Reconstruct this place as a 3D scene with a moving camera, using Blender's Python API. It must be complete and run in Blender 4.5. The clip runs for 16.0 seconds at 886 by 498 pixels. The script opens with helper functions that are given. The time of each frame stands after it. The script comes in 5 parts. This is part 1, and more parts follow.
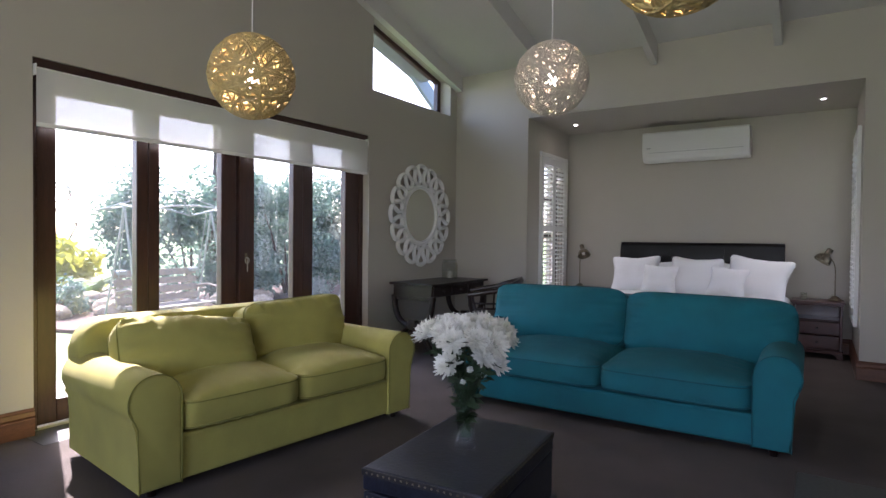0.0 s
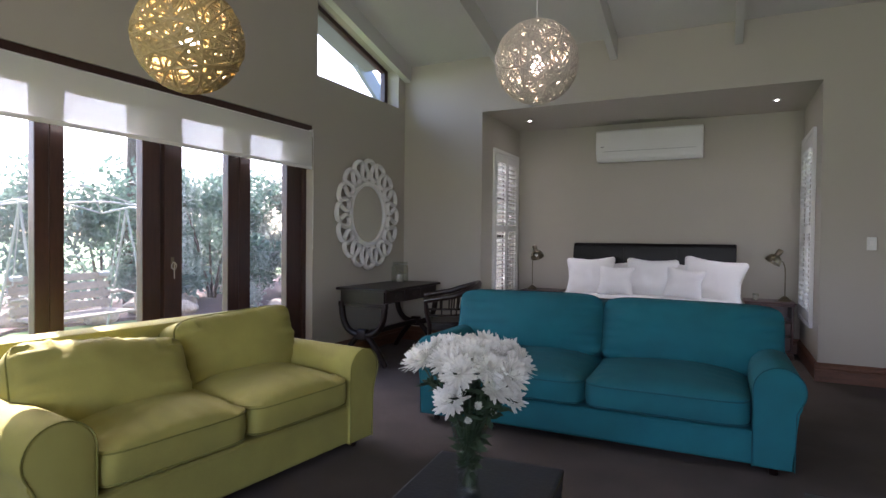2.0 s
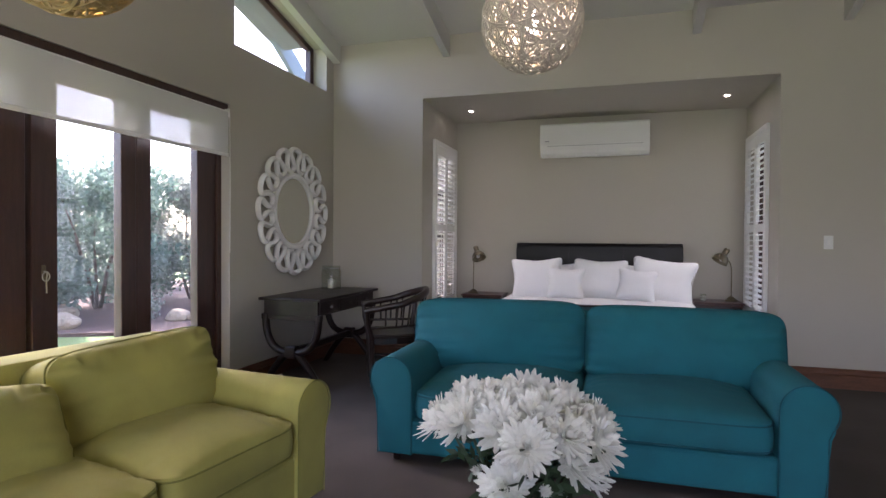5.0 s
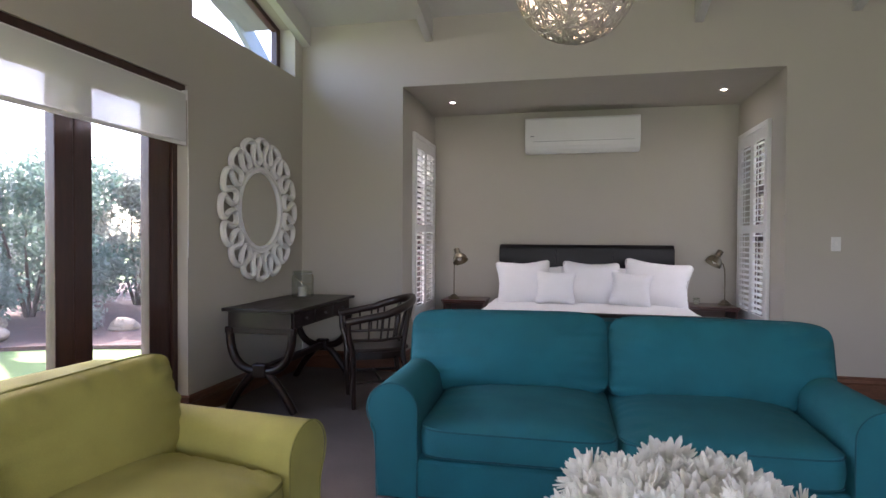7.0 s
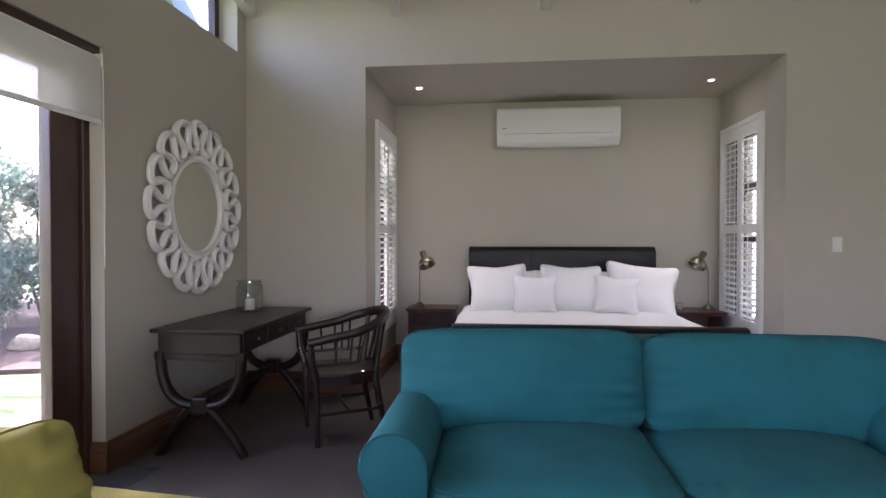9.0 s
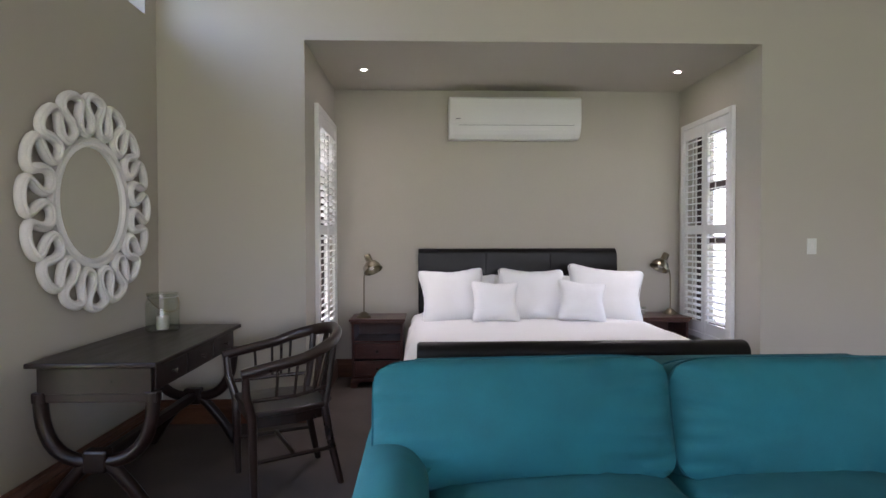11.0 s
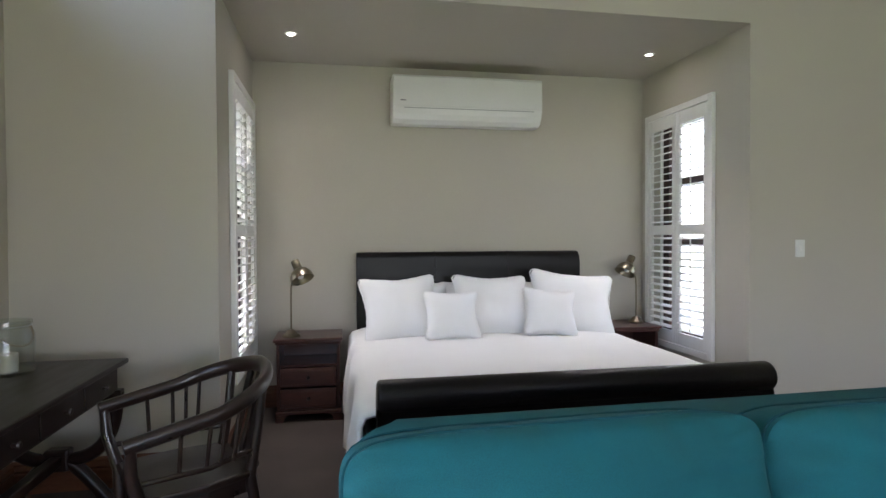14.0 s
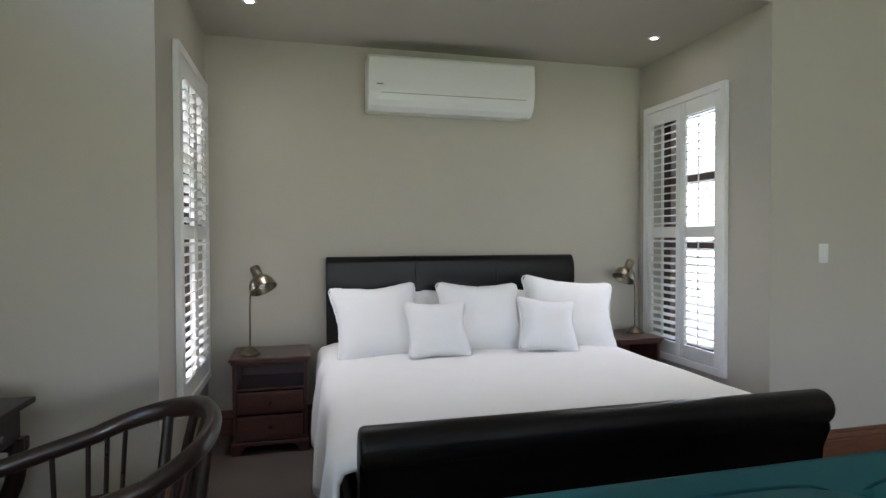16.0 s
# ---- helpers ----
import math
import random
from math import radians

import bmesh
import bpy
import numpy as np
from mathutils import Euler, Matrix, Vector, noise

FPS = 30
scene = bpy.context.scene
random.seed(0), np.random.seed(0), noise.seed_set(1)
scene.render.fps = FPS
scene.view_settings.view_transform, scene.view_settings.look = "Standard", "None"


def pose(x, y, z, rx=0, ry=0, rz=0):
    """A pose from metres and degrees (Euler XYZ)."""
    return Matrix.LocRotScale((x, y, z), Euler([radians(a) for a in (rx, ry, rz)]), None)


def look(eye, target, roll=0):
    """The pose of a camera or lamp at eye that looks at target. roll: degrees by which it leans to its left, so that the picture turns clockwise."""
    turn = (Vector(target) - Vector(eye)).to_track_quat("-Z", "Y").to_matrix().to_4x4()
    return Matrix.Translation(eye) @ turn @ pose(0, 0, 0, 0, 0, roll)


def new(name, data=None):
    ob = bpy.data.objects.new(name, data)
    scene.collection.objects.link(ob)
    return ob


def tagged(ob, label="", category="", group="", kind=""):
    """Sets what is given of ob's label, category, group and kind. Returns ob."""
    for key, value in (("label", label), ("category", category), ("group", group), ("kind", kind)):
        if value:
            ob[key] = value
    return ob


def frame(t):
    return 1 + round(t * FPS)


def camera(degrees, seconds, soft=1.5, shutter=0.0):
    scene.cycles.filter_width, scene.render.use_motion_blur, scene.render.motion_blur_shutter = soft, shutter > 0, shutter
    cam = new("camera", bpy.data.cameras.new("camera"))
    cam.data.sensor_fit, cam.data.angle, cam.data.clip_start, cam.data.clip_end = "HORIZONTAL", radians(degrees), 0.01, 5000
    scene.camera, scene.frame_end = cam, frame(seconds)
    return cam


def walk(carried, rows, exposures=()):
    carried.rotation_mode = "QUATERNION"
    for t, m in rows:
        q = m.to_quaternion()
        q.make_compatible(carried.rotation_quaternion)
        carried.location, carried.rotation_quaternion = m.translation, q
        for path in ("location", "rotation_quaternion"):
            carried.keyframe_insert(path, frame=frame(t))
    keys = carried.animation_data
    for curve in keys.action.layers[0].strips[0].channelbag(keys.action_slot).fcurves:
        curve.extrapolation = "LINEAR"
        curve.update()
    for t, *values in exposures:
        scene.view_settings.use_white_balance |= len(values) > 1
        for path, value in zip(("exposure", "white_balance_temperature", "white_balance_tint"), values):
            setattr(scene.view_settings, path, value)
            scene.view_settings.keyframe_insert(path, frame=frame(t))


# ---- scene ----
cam = camera(76.0, 16.0)
PATH = [
    (0, (0.08, -0.051, 1.256), (-1.026, 1.616, 1.219), 0.6),
    (0.5, (-0.047, 0.027, 1.258), (-1.1, 1.727, 1.223), 0.6),
    (1, (-0.142, 0.089, 1.263), (-1.14, 1.822, 1.226), 0.6),
    (1.5, (-0.261, 0.159, 1.262), (-1.203, 1.923, 1.224), 0.6),
    (2, (-0.389, 0.212, 1.275), (-1.275, 2.004, 1.237), 0.6),
    (2.5, (-0.487, 0.275, 1.271), (-1.314, 2.095, 1.233), 0.5),
    (3, (-0.563, 0.361, 1.263), (-1.338, 2.205, 1.227), 0.5),
    (3.5, (-0.661, 0.447, 1.27), (-1.385, 2.311, 1.233), 0.4),
    (4, (-0.76, 0.529, 1.273), (-1.433, 2.412, 1.236), 0.4),
    (4.2, (-0.801, 0.558, 1.271), (-1.456, 2.448, 1.234), 0.4),
    (6.5, (-1.287, 1.016, 1.271), (-1.753, 2.961, 1.241), 0.3),
    (7, (-1.38, 1.11, 1.286), (-1.81, 3.063, 1.253), 0.3),
    (7.5, (-1.494, 1.245, 1.29), (-1.882, 3.207, 1.259), 0.2),
    (8, (-1.639, 1.394, 1.292), (-1.963, 3.368, 1.263), 0.1),
    (8.5, (-1.71, 1.528, 1.294), (-1.975, 3.51, 1.263), 0.1),
    (9, (-1.801, 1.694, 1.293), (-2.009, 3.683, 1.265), 0.0),
    (11.5, (-2.123, 2.407, 1.335), (-2.001, 4.403, 1.3), -0.2),
    (12, (-2.148, 2.548, 1.341), (-1.979, 4.541, 1.307), -0.3),
    (12.5, (-2.176, 2.666, 1.338), (-1.969, 4.654, 1.303), -0.3),
    (13, (-2.228, 2.796, 1.361), (-1.974, 4.779, 1.321), -0.3),
    (13.5, (-2.271, 2.922, 1.355), (-1.961, 4.897, 1.316), -0.3),
    (14, (-2.284, 3.051, 1.345), (-1.924, 5.018, 1.308), -0.3),
    (14.5, (-2.281, 3.207, 1.354), (-1.885, 5.167, 1.316), -0.3),
    (15, (-2.275, 3.341, 1.354), (-1.853, 5.296, 1.318), -0.3),
    (15.5, (-2.285, 3.457, 1.358), (-1.836, 5.406, 1.321), -0.3),
    (16, (-2.306, 3.582, 1.368), (-1.827, 5.523, 1.329), -0.2),
]
EXPOSURES = [(0.0, 2.92, 5900, 29), (4.0, 3.12, 6120, 31), (9.0, 3.45, 6120, 32), (12.5, 3.69, 6120, 25), (16.0, 3.52, 5980, 19)]
walk(cam, [(t, look(eye, target, roll)) for t, eye, target, roll in PATH], EXPOSURES)


# ---- light ----
SUN_EL, SUN_AZ = radians(46), math.atan2(0.37, -1.0)      # azimuth as an angle from +x
sun_dir = Vector((math.cos(SUN_EL) * math.cos(SUN_AZ), math.cos(SUN_EL) * math.sin(SUN_AZ), math.sin(SUN_EL)))
world = bpy.data.worlds.new("world")
scene.world = world
world.use_nodes = True
wn = world.node_tree
sky = wn.nodes.new("ShaderNodeTexSky")
sky.sky_type, sky.sun_disc = "NISHITA", False
sky.sun_elevation, sky.sun_rotation = SUN_EL, math.pi / 2 - SUN_AZ
sky.air_density, sky.dust_density = 1.0, 2.5
wn.links.new(sky.outputs[0], wn.nodes["Background"].inputs[0])
wn.nodes["Background"].inputs[1].default_value = 0.15
sun = new("sun", bpy.data.lights.new("sun", "SUN"))
sun.data.energy, sun.data.angle, sun.data.color = 3.3, radians(0.6), (1.0, 0.93, 0.82)
fill_lamp = new("south_fill", bpy.data.lights.new("south_fill", "AREA"))   # added fill, aimed up from an invented opening in the south wall
fill_lamp.data.shape, fill_lamp.data.size, fill_lamp.data.size_y = "RECTANGLE", 4.4, 2.2
fill_lamp.data.energy, fill_lamp.data.color = 20.5, (1.0, 0.97, 0.95)
fill_lamp.matrix_world = look((-0.3, -3.5, 1.5), (-0.3, -1.4, 5.2))
sun.matrix_world = look((0, 0, 0), -sun_dir) @ Matrix.Translation((0, 0, 30))


# ---- materials ----
def mat(name, col, rough=0.6, metal=0.0, vary=0.12, scale=6.0, grain=80.0, bump=0.15, stretch=(1, 1, 1), col2=None, coat=0.0, sheen=0.0, rnd=0.0):
    m = bpy.data.materials.new(name)
    m.use_nodes = True
    nt = m.node_tree
    b = nt.nodes["Principled BSDF"]
    b.inputs["Metallic"].default_value = metal
    b.inputs["Coat Weight"].default_value = coat
    b.inputs["Sheen Weight"].default_value = sheen
    tc = nt.nodes.new("ShaderNodeTexCoord")
    mp = nt.nodes.new("ShaderNodeMapping")
    mp.inputs["Scale"].default_value = stretch
    nt.links.new(tc.outputs["Object"], mp.inputs[0])
    big, fine = nt.nodes.new("ShaderNodeTexNoise"), nt.nodes.new("ShaderNodeTexNoise")
    for n, s in ((big, scale), (fine, grain)):
        n.inputs["Scale"].default_value = s
        n.inputs["Detail"].default_value = 4
        nt.links.new(mp.outputs[0], n.inputs["Vector"])
    add = nt.nodes.new("ShaderNodeMath")
    add.operation = "MULTIPLY_ADD"
    add.inputs[1].default_value = 0.5
    half = nt.nodes.new("ShaderNodeMath")
    half.operation = "MULTIPLY"
    half.inputs[1].default_value = 0.5
    nt.links.new(big.outputs[0], half.inputs[0])
    nt.links.new(fine.outputs[0], add.inputs[0])
    nt.links.new(half.outputs[0], add.inputs[2])
    ramp = nt.nodes.new("ShaderNodeValToRGB")
    c2 = col2 or tuple(c * (1 + vary) for c in col)
    c1 = col if col2 else tuple(c * (1 - vary) for c in col)
    ramp.color_ramp.elements[0].position, ramp.color_ramp.elements[1].position = 0.35, 0.65
    ramp.color_ramp.elements[0].color, ramp.color_ramp.elements[1].color = (*c1, 1), (*c2, 1)
    nt.links.new(add.outputs[0], ramp.inputs[0])
    out = ramp.outputs[0]
    if rnd:
        info, hsv = nt.nodes.new("ShaderNodeObjectInfo"), nt.nodes.new("ShaderNodeHueSaturation")
        rr = nt.nodes.new("ShaderNodeMapRange")
        rr.inputs[3].default_value, rr.inputs[4].default_value = 1 - rnd, 1 + rnd
        nt.links.new(info.outputs["Random"], rr.inputs[0])
        nt.links.new(rr.outputs[0], hsv.inputs["Value"])
        nt.links.new(out, hsv.inputs["Color"])
        out = hsv.outputs[0]
    nt.links.new(out, b.inputs["Base Color"])
    rg = nt.nodes.new("ShaderNodeMapRange")
    rg.inputs[3].default_value, rg.inputs[4].default_value = max(rough - 0.08, 0.02), min(rough + 0.08, 1)
    nt.links.new(big.outputs[0], rg.inputs[0])
    nt.links.new(rg.outputs[0], b.inputs["Roughness"])
    if bump:
        bp = nt.nodes.new("ShaderNodeBump")
        bp.inputs["Strength"].default_value, bp.inputs["Distance"].default_value = bump, 0.004
        nt.links.new(fine.outputs[0], bp.inputs["Height"])
        nt.links.new(bp.outputs[0], b.inputs["Normal"])
    return m


def glow(name, col, strength):
    m = bpy.data.materials.new(name)
    m.use_nodes = True
    b = m.node_tree.nodes["Principled BSDF"]
    b.inputs["Base Color"].default_value = (*col, 1)
    b.inputs["Emission Color"].default_value = (*col, 1)
    b.inputs["Emission Strength"].default_value = strength
    return m


def clear(name, tint=(1, 1, 1), weight=0.035):
    """A thin pane: mostly clear, a little gloss that grows at a slant."""
    m = bpy.data.materials.new(name)
    m.use_nodes = True
    nt = m.node_tree
    nt.nodes.remove(nt.nodes["Principled BSDF"])
    tr, gl, mx, fr, pw, ma = (nt.nodes.new(k) for k in ("ShaderNodeBsdfTransparent", "ShaderNodeBsdfGlossy", "ShaderNodeMixShader", "ShaderNodeLayerWeight", "ShaderNodeMath", "ShaderNodeMath"))
    tr.inputs[0].default_value = (*tint, 1)
    gl.inputs["Roughness"].default_value = 0.01
    fr.inputs[0].default_value = 0.5
    pw.operation, ma.operation = "POWER", "MULTIPLY_ADD"
    pw.inputs[1].default_value = 4.0
    ma.inputs[1].default_value, ma.inputs[2].default_value = 0.7, weight
    nt.links.new(fr.outputs["Facing"], pw.inputs[0])
    nt.links.new(pw.outputs[0], ma.inputs[0])
    nt.links.new(ma.outputs[0], mx.inputs[0])
    nt.links.new(tr.outputs[0], mx.inputs[1])
    nt.links.new(gl.outputs[0], mx.inputs[2])
    nt.links.new(mx.outputs[0], nt.nodes["Material Output"].inputs[0])
    return m


def dusty(m, share=0.009):
    """A film of dust on a pane, that scatters the light falling on it."""
    nt = m.node_tree
    out = nt.nodes["Material Output"]
    tl, mx = nt.nodes.new("ShaderNodeBsdfTranslucent"), nt.nodes.new("ShaderNodeMixShader")
    tl.inputs[0].default_value = (0.75, 0.8, 0.85, 1)
    mx.inputs[0].default_value = share
    nt.links.new(out.inputs[0].links[0].from_socket, mx.inputs[1])
    nt.links.new(tl.outputs[0], mx.inputs[2])
    nt.links.new(mx.outputs[0], out.inputs[0])


def sheer(name, col, see=0.3, pass_on=0.4, weave=900):
    m = bpy.data.materials.new(name)
    m.use_nodes = True
    nt = m.node_tree
    nt.nodes.remove(nt.nodes["Principled BSDF"])
    tr, tl, df, m1, m2 = (nt.nodes.new(k) for k in ("ShaderNodeBsdfTransparent", "ShaderNodeBsdfTranslucent", "ShaderNodeBsdfDiffuse", "ShaderNodeMixShader", "ShaderNodeMixShader"))
    for n in (tl, df):
        n.inputs[0].default_value = (*col, 1)
    m1.inputs[0].default_value = pass_on
    m2.inputs[0].default_value = see
    nt.links.new(df.outputs[0], m1.inputs[1])
    nt.links.new(tl.outputs[0], m1.inputs[2])
    nt.links.new(m1.outputs[0], m2.inputs[1])
    nt.links.new(tr.outputs[0], m2.inputs[2])
    nt.links.new(m2.outputs[0], nt.nodes["Material Output"].inputs[0])
    return m


M_WALL = mat("wall_paint", (0.47, 0.437, 0.372), 0.75, vary=0.03, scale=1.2, grain=140, bump=0.06)
M_CEIL = mat("ceiling_paint", (0.62, 0.61, 0.57), 0.7, vary=0.03, scale=1.5, grain=60, bump=0.05)
M_WHITE = mat("white_paint", (0.78, 0.77, 0.74), 0.4, vary=0.03, scale=5, grain=90, bump=0.04)
M_CARPET = mat("carpet", (0.074, 0.058, 0.049), 0.95, vary=0.3, scale=2.5, grain=260, bump=0.9, sheen=0.0)
M_SLATE = mat("slate_tile", (0.05, 0.055, 0.052), 0.45, vary=0.35, scale=9, grain=60, bump=0.3, rnd=0.25)
M_GROUT = mat("grout", (0.16, 0.15, 0.14), 0.9)
M_DOOR = mat("door_wood", (0.046, 0.018, 0.012), 0.38, vary=0.3, scale=7, grain=40, bump=0.15, stretch=(6, 6, 0.5), coat=0.15)
M_BASE = mat("baseboard_wood", (0.13, 0.052, 0.026), 0.4, vary=0.3, scale=6, grain=40, bump=0.15, stretch=(1, 1, 6), coat=0.15)
M_DESK = mat("dark_stained_wood", (0.013, 0.006, 0.0045), 0.32, vary=0.35, scale=6, grain=50, bump=0.04, stretch=(4, 0.6, 4), coat=0.0)
M_DESK.node_tree.nodes["Principled BSDF"].inputs["Specular IOR Level"].default_value = 0.3
M_CHAIR = mat("chair_wood", (0.020, 0.011, 0.008), 0.3, vary=0.3, scale=8, grain=60, bump=0.1, coat=0.15)
M_NS = mat("mahogany", (0.062, 0.020, 0.014), 0.33, vary=0.3, scale=6, grain=45, bump=0.1, stretch=(0.7, 4, 4), coat=0.3)
M_GREEN = mat("green_fabric", (0.35, 0.32, 0.075), 0.85, vary=0.14, scale=5, grain=420, bump=0.35, sheen=0.04)
M_GSEAM = mat("green_piping", (0.20, 0.19, 0.04), 0.9)
M_TEAL = mat("teal_fabric", (0.004, 0.120, 0.146), 0.9, vary=0.20, scale=4, grain=420, bump=0.35)
M_TSEAM = mat("teal_piping", (0.003, 0.075, 0.095), 0.9)
M_LEATHER = mat("black_leather", (0.0055, 0.0045, 0.0045), 0.36, vary=0.25, scale=5, grain=130, bump=0.25)
M_LEATHER.node_tree.nodes["Principled BSDF"].inputs["Specular IOR Level"].default_value = 0.24
M_LINEN = mat("white_linen", (0.80, 0.80, 0.79), 0.9, vary=0.02, scale=4, grain=300, bump=0.25, sheen=0.1)
M_BRASS = mat("antique_brass", (0.19, 0.165, 0.115), 0.3, 0.95, vary=0.15, scale=12, grain=90, bump=0.03)
M_STEEL = mat("steel", (0.55, 0.55, 0.53), 0.3, 1.0, vary=0.1)
M_RUBBER = mat("dark_plastic", (0.02, 0.02, 0.02), 0.5)
M_AC = mat("white_plastic", (0.74, 0.74, 0.71), 0.32, vary=0.015, scale=3, grain=50, bump=0.0)
M_AGREY = mat("grey_plastic", (0.25, 0.25, 0.25), 0.5)
M_MIRROR = mat("mirror_silver", (0.8, 0.82, 0.8), 0.03, 1.0, vary=0.0, bump=0)
M_MIRROR.node_tree.nodes["Map Range"].inputs[4].default_value = 0.03
M_PLASTER = mat("white_carved_wood", (0.78, 0.77, 0.75), 0.5, vary=0.06, scale=9, grain=120, bump=0.3)
M_TRUNK = mat("worn_trunk_leather", (0.009, 0.011, 0.020), 0.36, vary=0.6, scale=9, grain=70, bump=0.3)
M_TRIM = mat("trunk_binding", (0.02, 0.018, 0.018), 0.45, vary=0.4, scale=14)
M_GLASS = clear("pane_glass", (0.97, 0.99, 0.98))
dusty(M_GLASS)
M_JAR = clear("jar_glass", (0.93, 0.95, 0.93))
M_BLIND = sheer("blind_fabric", (0.80, 0.79, 0.76), 0.25, 0.10)
M_PETAL = mat("petal", (0.90, 0.90, 0.85), 0.7, vary=0.05, scale=40, bump=0)
M_LEAFD = mat("stalk_leaf", (0.022, 0.045, 0.018), 0.6, vary=0.4, scale=30, bump=0.05)
M_STRAW = mat("gold_strand", (0.50, 0.38, 0.16), 0.5, vary=0.2, scale=20, bump=0.1)
M_STRAWW = mat("white_strand", (0.56, 0.50, 0.43), 0.5, vary=0.15, scale=20, bump=0.1)
M_BULB = glow("bulb_glow", (1.0, 0.86, 0.64), 14)
# emission for the added outdoor panel, not a lamp or real haze
M_BACKGLOW = glow("white_backdrop_glow", (1.0, 0.98, 0.96), 0.34)
M_SPOT = glow("downlight_glow", (1.0, 0.93, 0.8), 16)
M_CANDLE = mat("candle_wax", (0.5, 0.47, 0.40), 0.6)
def thin_leaf(m, share=0.45):
    """Lets light through a leaf or petal."""
    nt = m.node_tree
    b = nt.nodes["Principled BSDF"]
    tl, mx = nt.nodes.new("ShaderNodeBsdfTranslucent"), nt.nodes.new("ShaderNodeMixShader")
    mx.inputs[0].default_value = share
    nt.links.new(b.inputs["Base Color"].links[0].from_socket, tl.inputs[0])
    nt.links.new(b.outputs[0], mx.inputs[1])
    nt.links.new(tl.outputs[0], mx.inputs[2])
    nt.links.new(mx.outputs[0], nt.nodes["Material Output"].inputs[0])


M_ROPE = mat("rope", (0.3, 0.24, 0.16), 0.9)
M_LAWN = mat("lawn_grass", (0.06, 0.125, 0.02), 0.9, vary=0.35, scale=0.8, grain=40, bump=0.8, col2=(0.11, 0.17, 0.04))
M_MULCH = mat("bark_mulch", (0.060, 0.028, 0.022), 0.95, vary=0.5, scale=5, grain=25, bump=1)
M_PAVE = mat("paving", (0.30, 0.27, 0.23), 0.85, vary=0.15, scale=3, grain=60, bump=0.3, rnd=0.12)
M_LEAF = mat("shrub_leaf", (0.065, 0.12, 0.09), 0.5, vary=0.5, scale=1.5, grain=9, bump=0, col2=(0.17, 0.24, 0.19))
M_LEAF2 = mat("grey_shrub_leaf", (0.15, 0.18, 0.15), 0.6, vary=0.4, scale=1.5, grain=9, bump=0, col2=(0.27, 0.29, 0.24))
M_LEAFY = mat("yellow_leaf", (0.30, 0.30, 0.03), 0.6, vary=0.3, scale=3, bump=0, col2=(0.42, 0.40, 0.07))
M_FROND = mat("frond", (0.10, 0.17, 0.045), 0.5, vary=0.3, scale=3, bump=0)
M_BARK = mat("bark", (0.085, 0.065, 0.05), 0.9, vary=0.3, scale=8, grain=40, bump=0.6)
M_ROCK = mat("garden_rock", (0.26, 0.20, 0.14), 0.9, vary=0.35, scale=4, grain=30, bump=0.7)
M_GREYWOOD = mat("weathered_wood", (0.20, 0.17, 0.145), 0.85, vary=0.25, scale=5, grain=40, bump=0.4, stretch=(5, 0.6, 5))
M_IRON = mat("white_iron", (0.22, 0.24, 0.24), 0.5, vary=0.1)
M_FASCIA = mat("blue_grey_fascia", (0.16, 0.20, 0.25), 0.6, vary=0.08)
M_EXTW = mat("exterior_plaster", (0.55, 0.50, 0.42), 0.85, vary=0.06, scale=2, grain=80, bump=0.2)
M_ROOF = mat("roof_sheet", (0.12, 0.13, 0.15), 0.6)

for leaf_mat in (M_LEAF, M_LEAF2, M_LEAFY, M_FROND):
    thin_leaf(leaf_mat)
thin_leaf(M_PETAL, 0.5)


# ---- mesh tools ----
def mesh_of(name, bm, material, smooth=False):
    bmesh.ops.recalc_face_normals(bm, faces=bm.faces)
    me = bpy.data.meshes.new(name)
    bm.to_mesh(me)
    bm.free()
    me.materials.append(material)
    if smooth:
        me.polygons.foreach_set("use_smooth", [True] * len(me.polygons))
    return me


def part(name, bm, material, parent=None, label="", smooth=False):
    ob = new(name, mesh_of(name, bm, material, smooth))
    ob.parent = parent
    if smooth:
        e = ob.modifiers.new("split", "EDGE_SPLIT")
        e.split_angle = radians(52)
    return tagged(ob, label) if label else ob


def thing(name, label, category, m=None, group="", kind=""):
    ob = new(name)
    ob.empty_display_size = 0.1
    if m is not None:
        ob.matrix_world = m
    return tagged(ob, label, category, group, kind)


def box(lo, hi, bevel=0.0, bm=None, seg=2):
    """An axis-aligned block, its edges rounded by bevel."""
    b2 = bmesh.new()
    bmesh.ops.create_cube(b2, size=1)
    for v in b2.verts:
        v.co = Vector([(l + h) / 2 + c * (h - l) for l, h, c in zip(lo, hi, v.co)])
    if bevel:
        bmesh.ops.bevel(b2, geom=b2.edges[:], offset=bevel, segments=seg, affect="EDGES", profile=0.5)
    return join(bm, b2)


def join(bm, b2):
    if bm is None:
        return b2
    me = bpy.data.meshes.new("tmp")
    b2.to_mesh(me)
    b2.free()
    bm.from_mesh(me)
    bpy.data.meshes.remove(me)
    return bm


def lathe(profile, n=32, at=(0, 0, 0), bm=None):
    """A turned body round z from (radius, z) pairs."""
    bm = bm or bmesh.new()
    rings = []
    for r, z in profile:
        if r < 1e-5:
            rings.append([bm.verts.new((at[0], at[1], at[2] + z))])
        else:
            rings.append([bm.verts.new((at[0] + r * math.cos(2 * math.pi * i / n), at[1] + r * math.sin(2 * math.pi * i / n), at[2] + z)) for i in range(n)])
    for a, b in zip(rings, rings[1:]):
        for i in range(n):
            j = (i + 1) % n
            f = [a[i % len(a)], a[j % len(a)], b[j % len(b)], b[i % len(b)]]
            f = list(dict.fromkeys(f))
            if len(f) > 2:
                bm.faces.new(f)
    return bm


